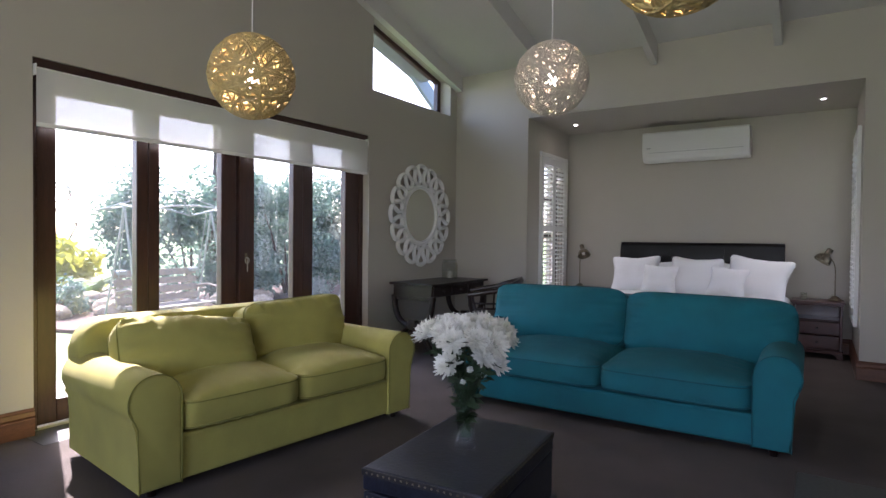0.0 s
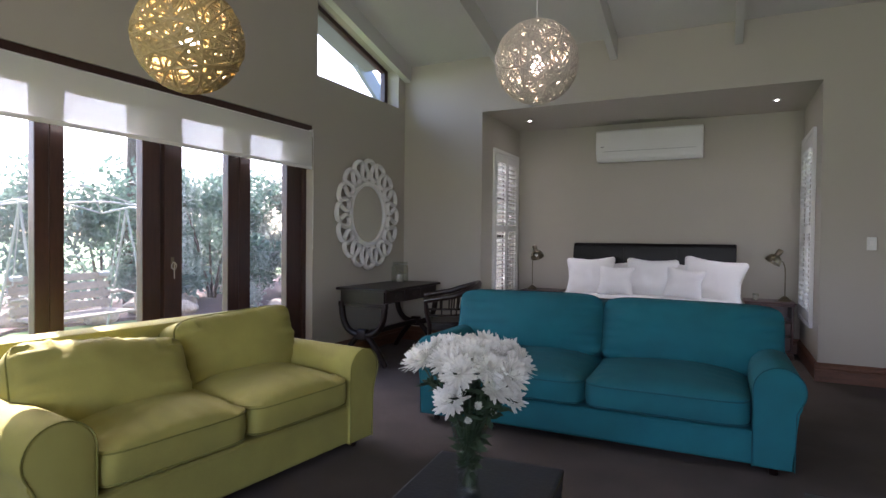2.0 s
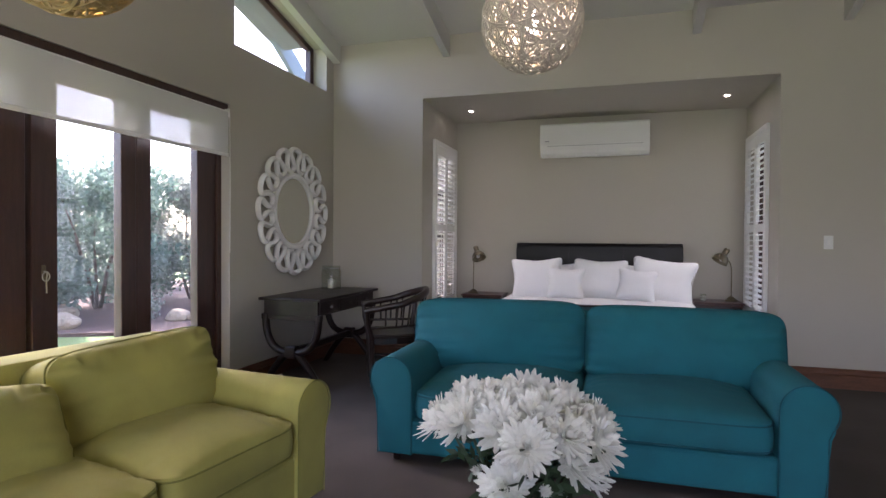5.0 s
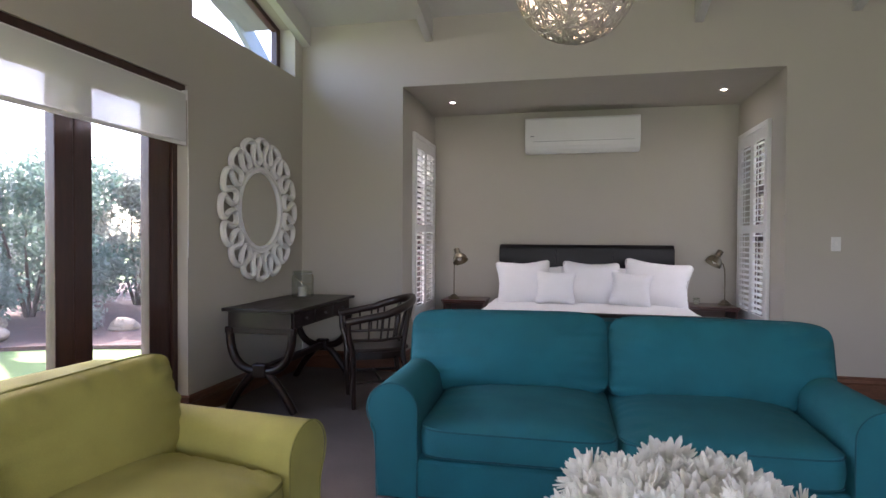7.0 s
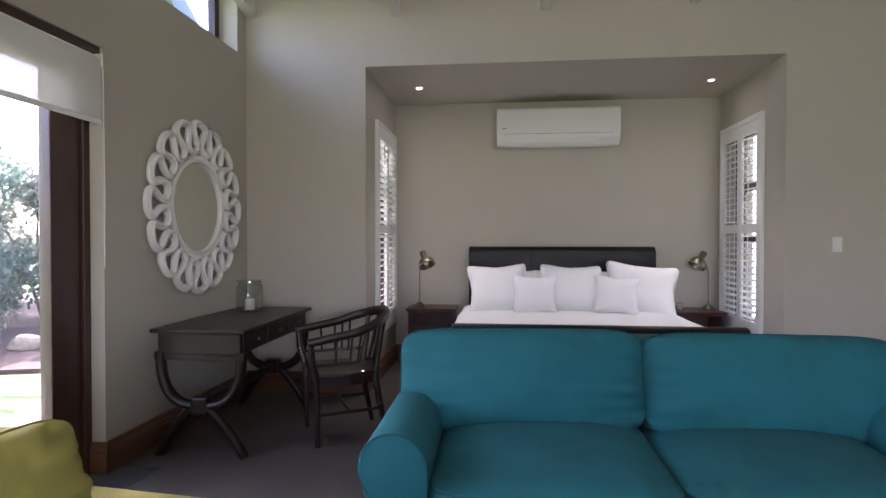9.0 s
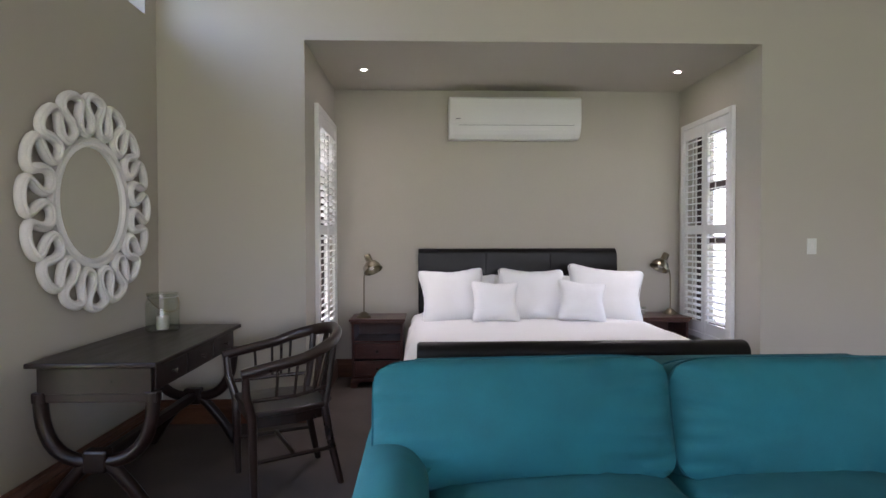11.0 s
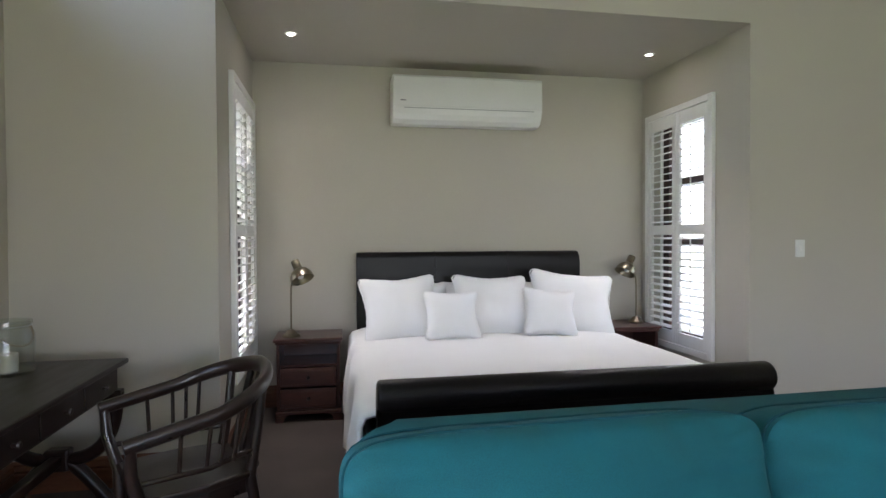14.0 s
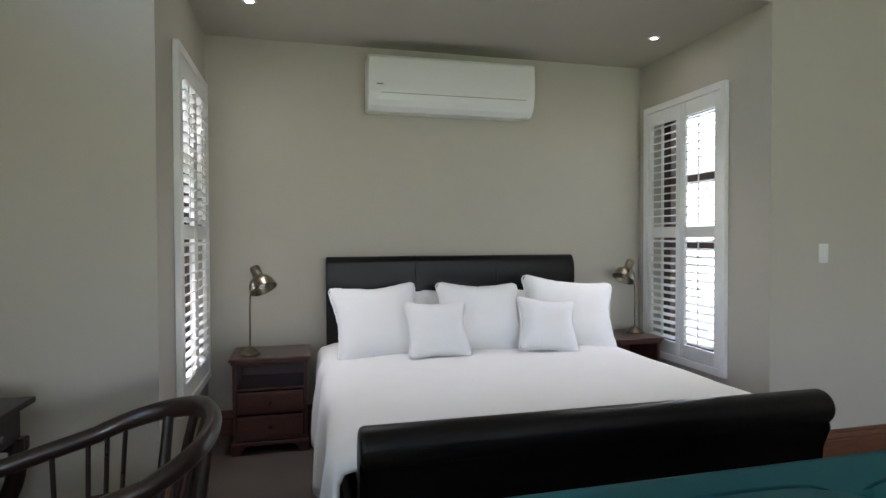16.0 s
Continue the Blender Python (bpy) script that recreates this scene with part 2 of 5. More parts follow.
def tube(points, r, n=8, bm=None, closed=False, flat=1.0, up=None):
    """A round or flattened rod along points. r: one radius or one for each point."""
    bm = bm or bmesh.new()
    P = [Vector(p) for p in points]
    rings = []
    ref = Vector(up) if up else None
    side = None
    for i, p in enumerate(P):
        a = P[i - 1] if (i or closed) else P[i]
        b = P[(i + 1) % len(P)] if (i < len(P) - 1 or closed) else P[i]
        d = (b - a).normalized()
        if ref:
            s = d.cross(ref).normalized()
        elif side is None:
            s = d.orthogonal().normalized()
        else:
            s = (side - d * side.dot(d)).normalized()
        side = s
        u = s.cross(d)
        rr = r[i] if isinstance(r, (list, tuple)) else r
        rings.append([bm.verts.new(p + rr * (s * math.cos(2 * math.pi * k / n) + flat * u * math.sin(2 * math.pi * k / n))) for k in range(n)])
    pairs = list(zip(rings, rings[1:])) + ([(rings[-1], rings[0])] if closed else [])
    for a, b in pairs:
        for k in range(n):
            bm.faces.new((a[k], a[(k + 1) % n], b[(k + 1) % n], b[k]))
    if not closed:
        bm.faces.new(rings[0][::-1])
        bm.faces.new(rings[-1])
    return bm


def prism(poly, axis, lo, hi, bm=None, bevel=0.0):
    """A flat outline carried along an axis: x (outline y, z), y (outline x, z) or z (outline x, y)."""
    b2 = bmesh.new()

    def at(p, h):
        return {"x": (h, p[0], p[1]), "y": (p[0], h, p[1]), "z": (p[0], p[1], h)}[axis]
    a = [b2.verts.new(at(p, lo)) for p in poly]
    b = [b2.verts.new(at(p, hi)) for p in poly]
    n = len(poly)
    b2.faces.new(a[::-1])
    b2.faces.new(b)
    for i in range(n):
        b2.faces.new((a[i], a[(i + 1) % n], b[(i + 1) % n], b[i]))
    if bevel:
        ends = [e for e in b2.edges if all(f.normal.length >= 0 for f in e.link_faces) and any(len(f.verts) == n for f in e.link_faces)]
        bmesh.ops.bevel(b2, geom=ends, offset=bevel, segments=2, affect="EDGES", profile=0.5)
    return join(bm, b2)


def soft_map(p, w, d, h, n, crown, pinch):
    x, y, z = p
    k = (abs(x) ** n + abs(y) ** n + abs(z) ** n) ** (1 / n)
    x, y, z = x / k, y / k, z / k
    z *= 1 - crown + crown * (1 - x * x) * (1 - y * y) if not pinch else 0.1 + 0.9 * ((1 - x ** 4) * (1 - y ** 4)) ** 0.6
    if pinch:
        s = 1 + 0.13 * (x * x * y * y) ** 1.5 - 0.07 * (1 - abs(x * y))
        x, y = x * s, y * s
    return Vector((x * w / 2, y * d / 2, z * h / 2))


def cushion(w, d, h, n=7, crown=0.25, pinch=False, cuts=13, seed=0, wrinkle=0.006, bm=None):
    b2 = bmesh.new()
    bmesh.ops.create_cube(b2, size=2)
    bmesh.ops.subdivide_edges(b2, edges=b2.edges[:], cuts=cuts, use_grid_fill=True)
    for v in b2.verts:
        q = soft_map(v.co, w, d, h, n, crown, pinch)
        s = noise.noise(Vector((q.x * 5 + seed * 3.1, q.y * 5, q.z * 3 + seed))) + 0.5 * noise.noise(Vector((q.x * 14 + seed, q.y * 9, q.z * 9)))
        v.co = q + q.normalized() * s * wrinkle
    return join(bm, b2)


def box_map(p, w, d, band, crown, square=9):
    """Boxed cushion: upright border of height band, domed top and bottom; rounded corners in plan."""
    x, y, z = p
    k = (abs(x) ** square + abs(y) ** square) ** (1 / square)
    m = max(abs(x), abs(y))
    if k > 1e-6:
        x, y = x * m / k, y * m / k
    dome = (max(0.0, 1 - abs(x) ** 2.3) * max(0.0, 1 - abs(y) ** 2.3)) ** 0.5
    zz = z * band / 2 + (crown * dome * (1 if z > 0 else -0.5) if abs(z) > 0.999 else 0.0)
    out = 1 + 0.018 * (1 - z * z) if m > 0.999 else 1.0
    return Vector((x * out * w / 2, y * out * d / 2, zz)), x, y, m


def box_cushion(w, d, band, crown, seed=0, cuts=31, pucker=0.007, sag=0.012, crease=0.010, square=9):
    """A stuffed cushion with puckers along its seams, soft sagging and a few creases."""
    bm = bmesh.new()
    bmesh.ops.create_cube(bm, size=2)
    bmesh.ops.subdivide_edges(bm, edges=bm.edges[:], cuts=cuts, use_grid_fill=True)
    for v in bm.verts:
        flat = abs(v.co.z) > 0.999
        q, x, y, m = box_map(v.co, w, d, band, crown, square)
        if flat:
            edge = 1 - m
            along = y * d if abs(x) > abs(y) else x * w
            pk = noise.noise(Vector((along * 11 + seed * 3.7, (3 if abs(x) > abs(y) else 9) + edge * 1.5, seed))) * math.exp(-edge * 4) * min(1, edge * 14)
            sg = noise.noise(Vector((q.x * 2.6 + seed * 1.3, q.y * 3.1, seed * 2.1))) * min(1, edge * 4)
            c = noise.noise(Vector((q.x * 2.2 + q.y * 3.2 + seed, (q.y - q.x) * 1.1, seed * 5.3)))
            cr = -max(0.0, 1 - abs(c) * 9) * min(1, edge * 6)
            q.z += (1 if v.co.z > 0 else -1) * (pk * pucker + sg * sag + cr * crease)
        else:
            q += Vector((x, y, 0)).normalized() * noise.noise(Vector((q.x * 7 + seed, q.y * 7, q.z * 4))) * 0.006
        v.co = q
    return bm


def box_seam(w, d, band, crown, level, r, square=9):
    ring, k = [], 22
    for a, b in (((-1, -1), (1, -1)), ((1, -1), (1, 1)), ((1, 1), (-1, 1)), ((-1, 1), (-1, -1))):
        for i in range(k):
            t = i / k
            ring.append(box_map((a[0] + (b[0] - a[0]) * t, a[1] + (b[1] - a[1]) * t, level * 0.998), w + 0.004, d + 0.004, band, crown, square)[0])
    return tube(ring, r, 6, closed=True)


def moved(bm, m):
    bmesh.ops.transform(bm, matrix=m, verts=bm.verts[:])
    return bm


# ---- the room ----
WX, NY = -4.0, 6.4                 # glass wall, niche wall
NX0, NX1, NB, NZ = -2.95, 0.405, 7.76, 2.76
RX, BY, RIDGE, SLOPE, EAVE = 4.2, -3.4, 1.5, 0.26, 3.40
OY0, OY1, OZ = 1.48, 4.63, 2.36    # garden door opening
CY0, CY1, CZ = 4.69, 6.24, 2.87    # high window


def roof_z(y):
    return EAVE + SLOPE * min(NY - y, y - BY)


bm = bmesh.new()
top = lambda y: roof_z(y) + 0.1
X0 = WX - 0.25
for poly in (
    [(BY - 0.25, 0), (OY0, 0), (OY0, top(OY0)), (BY - 0.25, top(BY))],
    [(OY0, OZ), (OY1, OZ), (OY1, top(OY1)), (RIDGE, top(RIDGE)), (OY0, top(OY0))],
    [(OY1, 0), (CY0, 0), (CY0, top(CY0)), (OY1, top(OY1))],
    [(CY0, 0), (CY1, 0), (CY1, CZ), (CY0, CZ)],
    [(CY0, roof_z(CY0) - 0.13), (CY1, roof_z(CY1) - 0.11), (CY1, top(CY1)), (CY0, top(CY0))],
    [(CY1, 0), (NY + 0.25, 0), (NY + 0.25, top(NY)), (CY1, top(CY1))],
):
    prism(poly, "x", X0, WX, bm)
tagged(part("wall_west", bm, M_WALL), "greige painted plaster gable wall with garden doors", "wall", kind="structure")

bm = box((WX, NY, 0), (NX0, NY + 0.25, EAVE + 0.1))
box((NX0, NY, NZ), (NX1, NY + 0.25, EAVE + 0.1), bm=bm)
box((NX1, NY, 0), (RX, NY + 0.25, EAVE + 0.1), bm=bm)
tagged(part("wall_north", bm, M_WALL), "greige painted plaster wall with the bed niche", "wall", kind="structure")

SY0, SY1, SZ0, SZ1 = 6.83, 7.57, 0.52, 2.32
for nm, xa, xb in (("wall_niche_west", NX0 - 0.25, NX0), ("wall_niche_east", NX1, NX1 + 0.25)):
    bm = box((xa, NY + 0.25, 0), (xb, SY0, NZ + 0.2))
    box((xa, SY1, 0), (xb, NB + 0.25, NZ + 0.2), bm=bm)
    box((xa, SY0, 0), (xb, SY1, SZ0), bm=bm)
    box((xa, SY0, SZ1), (xb, SY1, NZ + 0.2), bm=bm)
    tagged(part(nm, bm, M_WALL), "greige niche side wall with a tall shuttered window", "wall", kind="structure")
tagged(part("wall_niche_back", box((NX0, NB, 0), (NX1, NB + 0.25, NZ + 0.2)), M_WALL), "greige wall behind the bed", "wall", kind="structure")
tagged(part("ceiling_niche", box((NX0, NY + 0.25, NZ), (NX1, NB, NZ + 0.15)), M_WALL), "greige flat niche ceiling", "ceiling", kind="structure")
tagged(part("wall_east", prism([(BY - 0.25, 0), (NY + 0.25, 0), (NY + 0.25, top(NY)), (RIDGE, top(RIDGE)), (BY - 0.25, top(BY))], "x", RX, RX + 0.25), M_WALL), "plain greige wall", "wall", kind="structure")
# south wall is never in view; its opening is invented to hold the fill lamp
bm = box((WX, BY - 0.25, 0), (-2.55, BY, EAVE + 0.1))
box((1.95, BY - 0.25, 0), (RX, BY, EAVE + 0.1), bm=bm)
box((-2.55, BY - 0.25, 0), (1.95, BY, 0.35), bm=bm)
box((-2.55, BY - 0.25, 2.65), (1.95, BY, EAVE + 0.1), bm=bm)
tagged(part("wall_south", bm, M_WALL), "plain unseen greige wall with a wide opening added for the fill lamp", "wall", kind="structure")
bm = prism([(NY + 0.25, roof_z(NY) - SLOPE * 0.25), (RIDGE, roof_z(RIDGE)), (BY - 0.25, roof_z(BY) - SLOPE * 0.25), (BY - 0.25, EAVE + 0.2), (RIDGE, roof_z(RIDGE) + 0.2), (NY + 0.25, EAVE + 0.2)], "x", WX - 0.002, RX + 0.002)
tagged(part("ceiling", bm, M_CEIL), "off-white painted vaulted ceiling", "ceiling", kind="structure")
for i, x in enumerate((-3.955, -2.69, -1.46, -0.29, 0.91, 2.12, 3.33)):
    w = 0.042 if i == 0 else 0.035
    dz = 0.19 if i == 0 else 0.225
    raf = thing("rafter", "off-white painted timber rafter under the vaulted ceiling", "rafter", group="ceiling rafters", kind="structure")
    part("beam", prism([(NY - 0.003, EAVE + 0.01), (RIDGE, roof_z(RIDGE) + 0.01), (RIDGE, roof_z(RIDGE) - dz), (NY - 0.003, EAVE - dz)], "x", x - w, x + w), M_CEIL, raf)
    part("beam", prism([(BY, EAVE + 0.01), (RIDGE - 0.003, roof_z(RIDGE) + 0.01), (RIDGE - 0.003, roof_z(RIDGE) - dz), (BY, EAVE - dz)], "x", x - w, x + w), M_CEIL, raf)

# floor: slab, carpet, slate borders
tagged(part("floor", box((WX - 0.25, BY - 0.25, -0.2), (RX + 0.25, NB + 0.25, -0.012)), M_GROUT), "grey screed under carpet and slate", "floor", kind="structure")
STRIP = -3.74
bm = box((STRIP, BY, -0.012), (0.0, NY, 0.0))
box((WX, OY1 + 0.1, -0.012), (STRIP, NY, 0.0), bm=bm)
box((WX, BY, -0.012), (STRIP, OY0 - 0.05, 0.0), bm=bm)
box((0.0, 3.6, -0.012), (RX, NY, 0.0), bm=bm)
box((NX0, NY, -0.012), (NX1, NB, 0.0), bm=bm)
tagged(part("carpet", bm, M_CARPET), "brown-grey cut pile fitted carpet", "carpet", kind="structure")


def baseboard(name, a, b, side):
    """Moulded skirting from a to b along the wall, standing out to the side (unit vector)."""
    a, b, s = Vector((*a, 0)), Vector((*b, 0)), Vector((*side, 0))
    prof = [(0, 0), (0.022, 0), (0.022, 0.105), (0.016, 0.112), (0.024, 0.125), (0.018, 0.140), (0.014, 0.150), (0.016, 0.158), (0.006, 0.172), (0, 0.172)]
    bm = bmesh.new()
    A = [bm.verts.new(a + s * (p + 0.001) + Vector((0, 0, z))) for p, z in prof]
    B = [bm.verts.new(b + s * (p + 0.001) + Vector((0, 0, z))) for p, z in prof]
    bm.faces.new(A)
    bm.faces.new(B[::-1])
    for i in range(len(prof)):
        j = (i + 1) % len(prof)
        bm.faces.new((A[i], A[j], B[j], B[i]))
    tagged(part(name, bm, M_BASE), "moulded reddish-brown wooden baseboard", "baseboard", kind="structure")


baseboard("baseboard_1", (WX, BY), (WX, OY0), (1, 0))
baseboard("baseboard_2", (WX, OY1), (WX, NY - 0.024), (1, 0))
baseboard("baseboard_3", (WX, NY), (NX0 + 0.024, NY), (0, -1))
baseboard("baseboard_4", (NX1 - 0.024, NY), (RX, NY), (0, -1))
baseboard("baseboard_5", (NX0, NY), (NX0, NB - 0.024), (1, 0))
baseboard("baseboard_6", (NX1, NY), (NX1, NB - 0.024), (-1, 0))
baseboard("baseboard_7", (NX0, NB), (NX1, NB), (0, -1))
baseboard("baseboard_8", (WX - 0.1, OY1 - 0.0), (WX + 0.02, OY1 - 0.0), (0, -1))

# garden doors
FX0, FX1 = WX - 0.17, WX - 0.10
door = thing("door_1", "dark brown wooden glazed folding garden doors, closed", "door", kind="structure")
part("door_frame", box((FX0 - 0.02, OY0, OZ - 0.075), (FX1 + 0.085, OY1, OZ), 0.004), M_DOOR, door)
for a, b in ((OY0, OY0 + 0.05), (OY1 - 0.05, OY1)):
    part("door_frame", box((FX0 - 0.02, a, 0), (FX1 + 0.02, b, OZ - 0.075), 0.004), M_DOOR, door)
part("threshold", box((FX0 - 0.04, OY0 + 0.05, -0.012), (FX1 + 0.03, OY1 - 0.05, 0.015), 0.003), M_STEEL, door, "aluminium threshold strip")
LEAVES = ((1.535, 2.262, 0.115, 0.085), (2.266, 3.030, 0.085, 0.145), (3.062, 3.785, 0.155, 0.12), (3.789, 4.575, 0.125, 0.20))
for k, (a, b, sa, sb) in enumerate(LEAVES):
    leaf = part("door_leaf", box((FX0, a, 0.02), (FX1, a + sa, OZ - 0.08), 0.006), M_DOOR, door)
    part("stile", box((FX0, b - sb, 0.02), (FX1, b, OZ - 0.08), 0.006), M_DOOR, leaf)
    part("rail", box((FX0 + 0.002, a + sa, OZ - 0.18), (FX1 - 0.002, b - sb, OZ - 0.081), 0.004), M_DOOR, leaf)
    part("rail", box((FX0 + 0.002, a + sa, 0.021), (FX1 - 0.002, b - sb, 0.17), 0.004), M_DOOR, leaf)
    g = part("pane", box((FX0 + 0.03, a + sa - 0.01, 0.16), (FX0 + 0.036, b - sb + 0.01, OZ - 0.17)), M_GLASS, leaf)
    g.visible_shadow = False
    if k == 2:
        plate = part("lock_plate", box((FX1 - 0.001, a + 0.055, 1.03), (FX1 + 0.004, a + 0.08, 1.11), 0.001), M_BRASS, leaf, "small brass lock plate")
        part("key", tube([(FX1 + 0.02, a + 0.067 + 0.022 * math.cos(q * 0.5236), 1.045 + 0.026 * math.sin(q * 0.5236)) for q in range(12)], 0.003, 6, closed=True), M_STEEL, leaf, "key hanging in the lock")
        part("key", tube([(FX1 + 0.001, a + 0.067, 1.075), (FX1 + 0.03, a + 0.067, 1.072), (FX1 + 0.022, a + 0.067, 1.02), (FX1 + 0.02, a + 0.07, 0.95)], 0.004, 6), M_STEEL, leaf)
part("seal", box((FX0 + 0.012, 3.032, 0.02), (FX0 + 0.024, 3.06, OZ - 0.08)), M_IRON, door, "pale weather strip between the leaves")

# roller blind
blind = thing("roller_blind", "sheer white roller blind pulled partly down over garden doors", "blind")
BX, BA, BB, BZ0, BZ1 = WX + 0.02, OY0 + 0.012, OY1 - 0.045, 1.935, 2.285
part("fabric", box((BX, BA, BZ0 + 0.02), (BX + 0.0015, BB, BZ1)), M_BLIND, blind)
part("bottom_bar", box((BX - 0.004, BA, BZ0 - 0.008), (BX + 0.006, BB, BZ0 + 0.02), 0.004), M_WHITE, blind)
part("roller", moved(lathe([(0, 0), (0.02, 0), (0.02, BB - BA), (0, BB - BA)], 20), Matrix.Translation((BX - 0.019, BA, BZ1 - 0.004)) @ pose(0, 0, 0, -90)), M_WHITE, blind, smooth=True)
for y in (BA - 0.006, BB + 0.002):
    part("bracket", box((BX - 0.05, y, BZ1 - 0.04), (BX + 0.012, y + 0.005, BZ1 + 0.03), 0.002), M_WHITE, blind)
part("chain", tube([(BX + 0.006, BB + 0.012, BZ1), (BX + 0.01, BB + 0.014, 1.6), (BX + 0.008, BB + 0.012, 1.15)], 0.0025, 6), M_WHITE, blind)

# high window under the gable slope
win = thing("window_1", "high trapezoid window with dark wooden frame under the roof slope", "window", kind="structure")
wt = lambda y: roof_z(y) - 0.13 + 0.02 * (y - CY0) / (CY1 - CY0)
f0, f1 = X0 + 0.03, X0 + 0.09
part("window_frame", prism([(CY1 - 0.07, CZ), (CY1, CZ), (CY1, wt(CY1)), (CY1 - 0.07, wt(CY1 - 0.07))], "x", f0, f1), M_DOOR, win)
part("window_frame", prism([(CY0, CZ), (CY0 + 0.05, CZ), (CY0 + 0.05, wt(CY0 + 0.05)), (CY0, wt(CY0))], "x", f0, f1), M_DOOR, win)
part("window_frame", box((f0, CY0 + 0.05, CZ), (f1, CY1 - 0.07, CZ + 0.05)), M_DOOR, win)
part("window_frame", prism([(CY0 + 0.05, wt(CY0 + 0.05) - 0.05), (CY1 - 0.07, wt(CY1 - 0.07) - 0.05), (CY1 - 0.07, wt(CY1 - 0.07)), (CY0 + 0.05, wt(CY0 + 0.05))], "x", f0, f1), M_DOOR, win)
g = part("pane", prism([(CY0 + 0.04, CZ + 0.04), (CY1 - 0.06, CZ + 0.04), (CY1 - 0.06, wt(CY1) - 0.03), (CY0 + 0.04, wt(CY0) - 0.04)], "x", f0 + 0.02, f0 + 0.026), M_GLASS, win)
g.visible_shadow = False

# roof overhang outside
eave = thing("roof_overhang", "blue-grey fascia board and roof edge outside the gable", "roof", kind="structure")
part("fascia", prism([(5.2, 4.41), (7.4, 3.0), (7.4, 3.27), (5.2, 4.68)], "x", WX - 0.88, WX - 0.82), M_FASCIA, eave)
part("roof", prism([(NY + 0.3, EAVE + 0.21 - 0.08), (RIDGE, roof_z(RIDGE) + 0.22), (BY - 0.6, EAVE + 0.06), (BY - 0.6, EAVE + 0.16), (RIDGE, roof_z(RIDGE) + 0.32), (NY + 0.3, EAVE + 0.24)], "x", WX - 0.9, RX + 0.3), M_ROOF, eave)
part("roof", box((NX0 - 0.3, NY + 0.25, NZ + 0.2), (NX1 + 0.3, NB + 0.3, NZ + 0.3)), M_ROOF, eave)


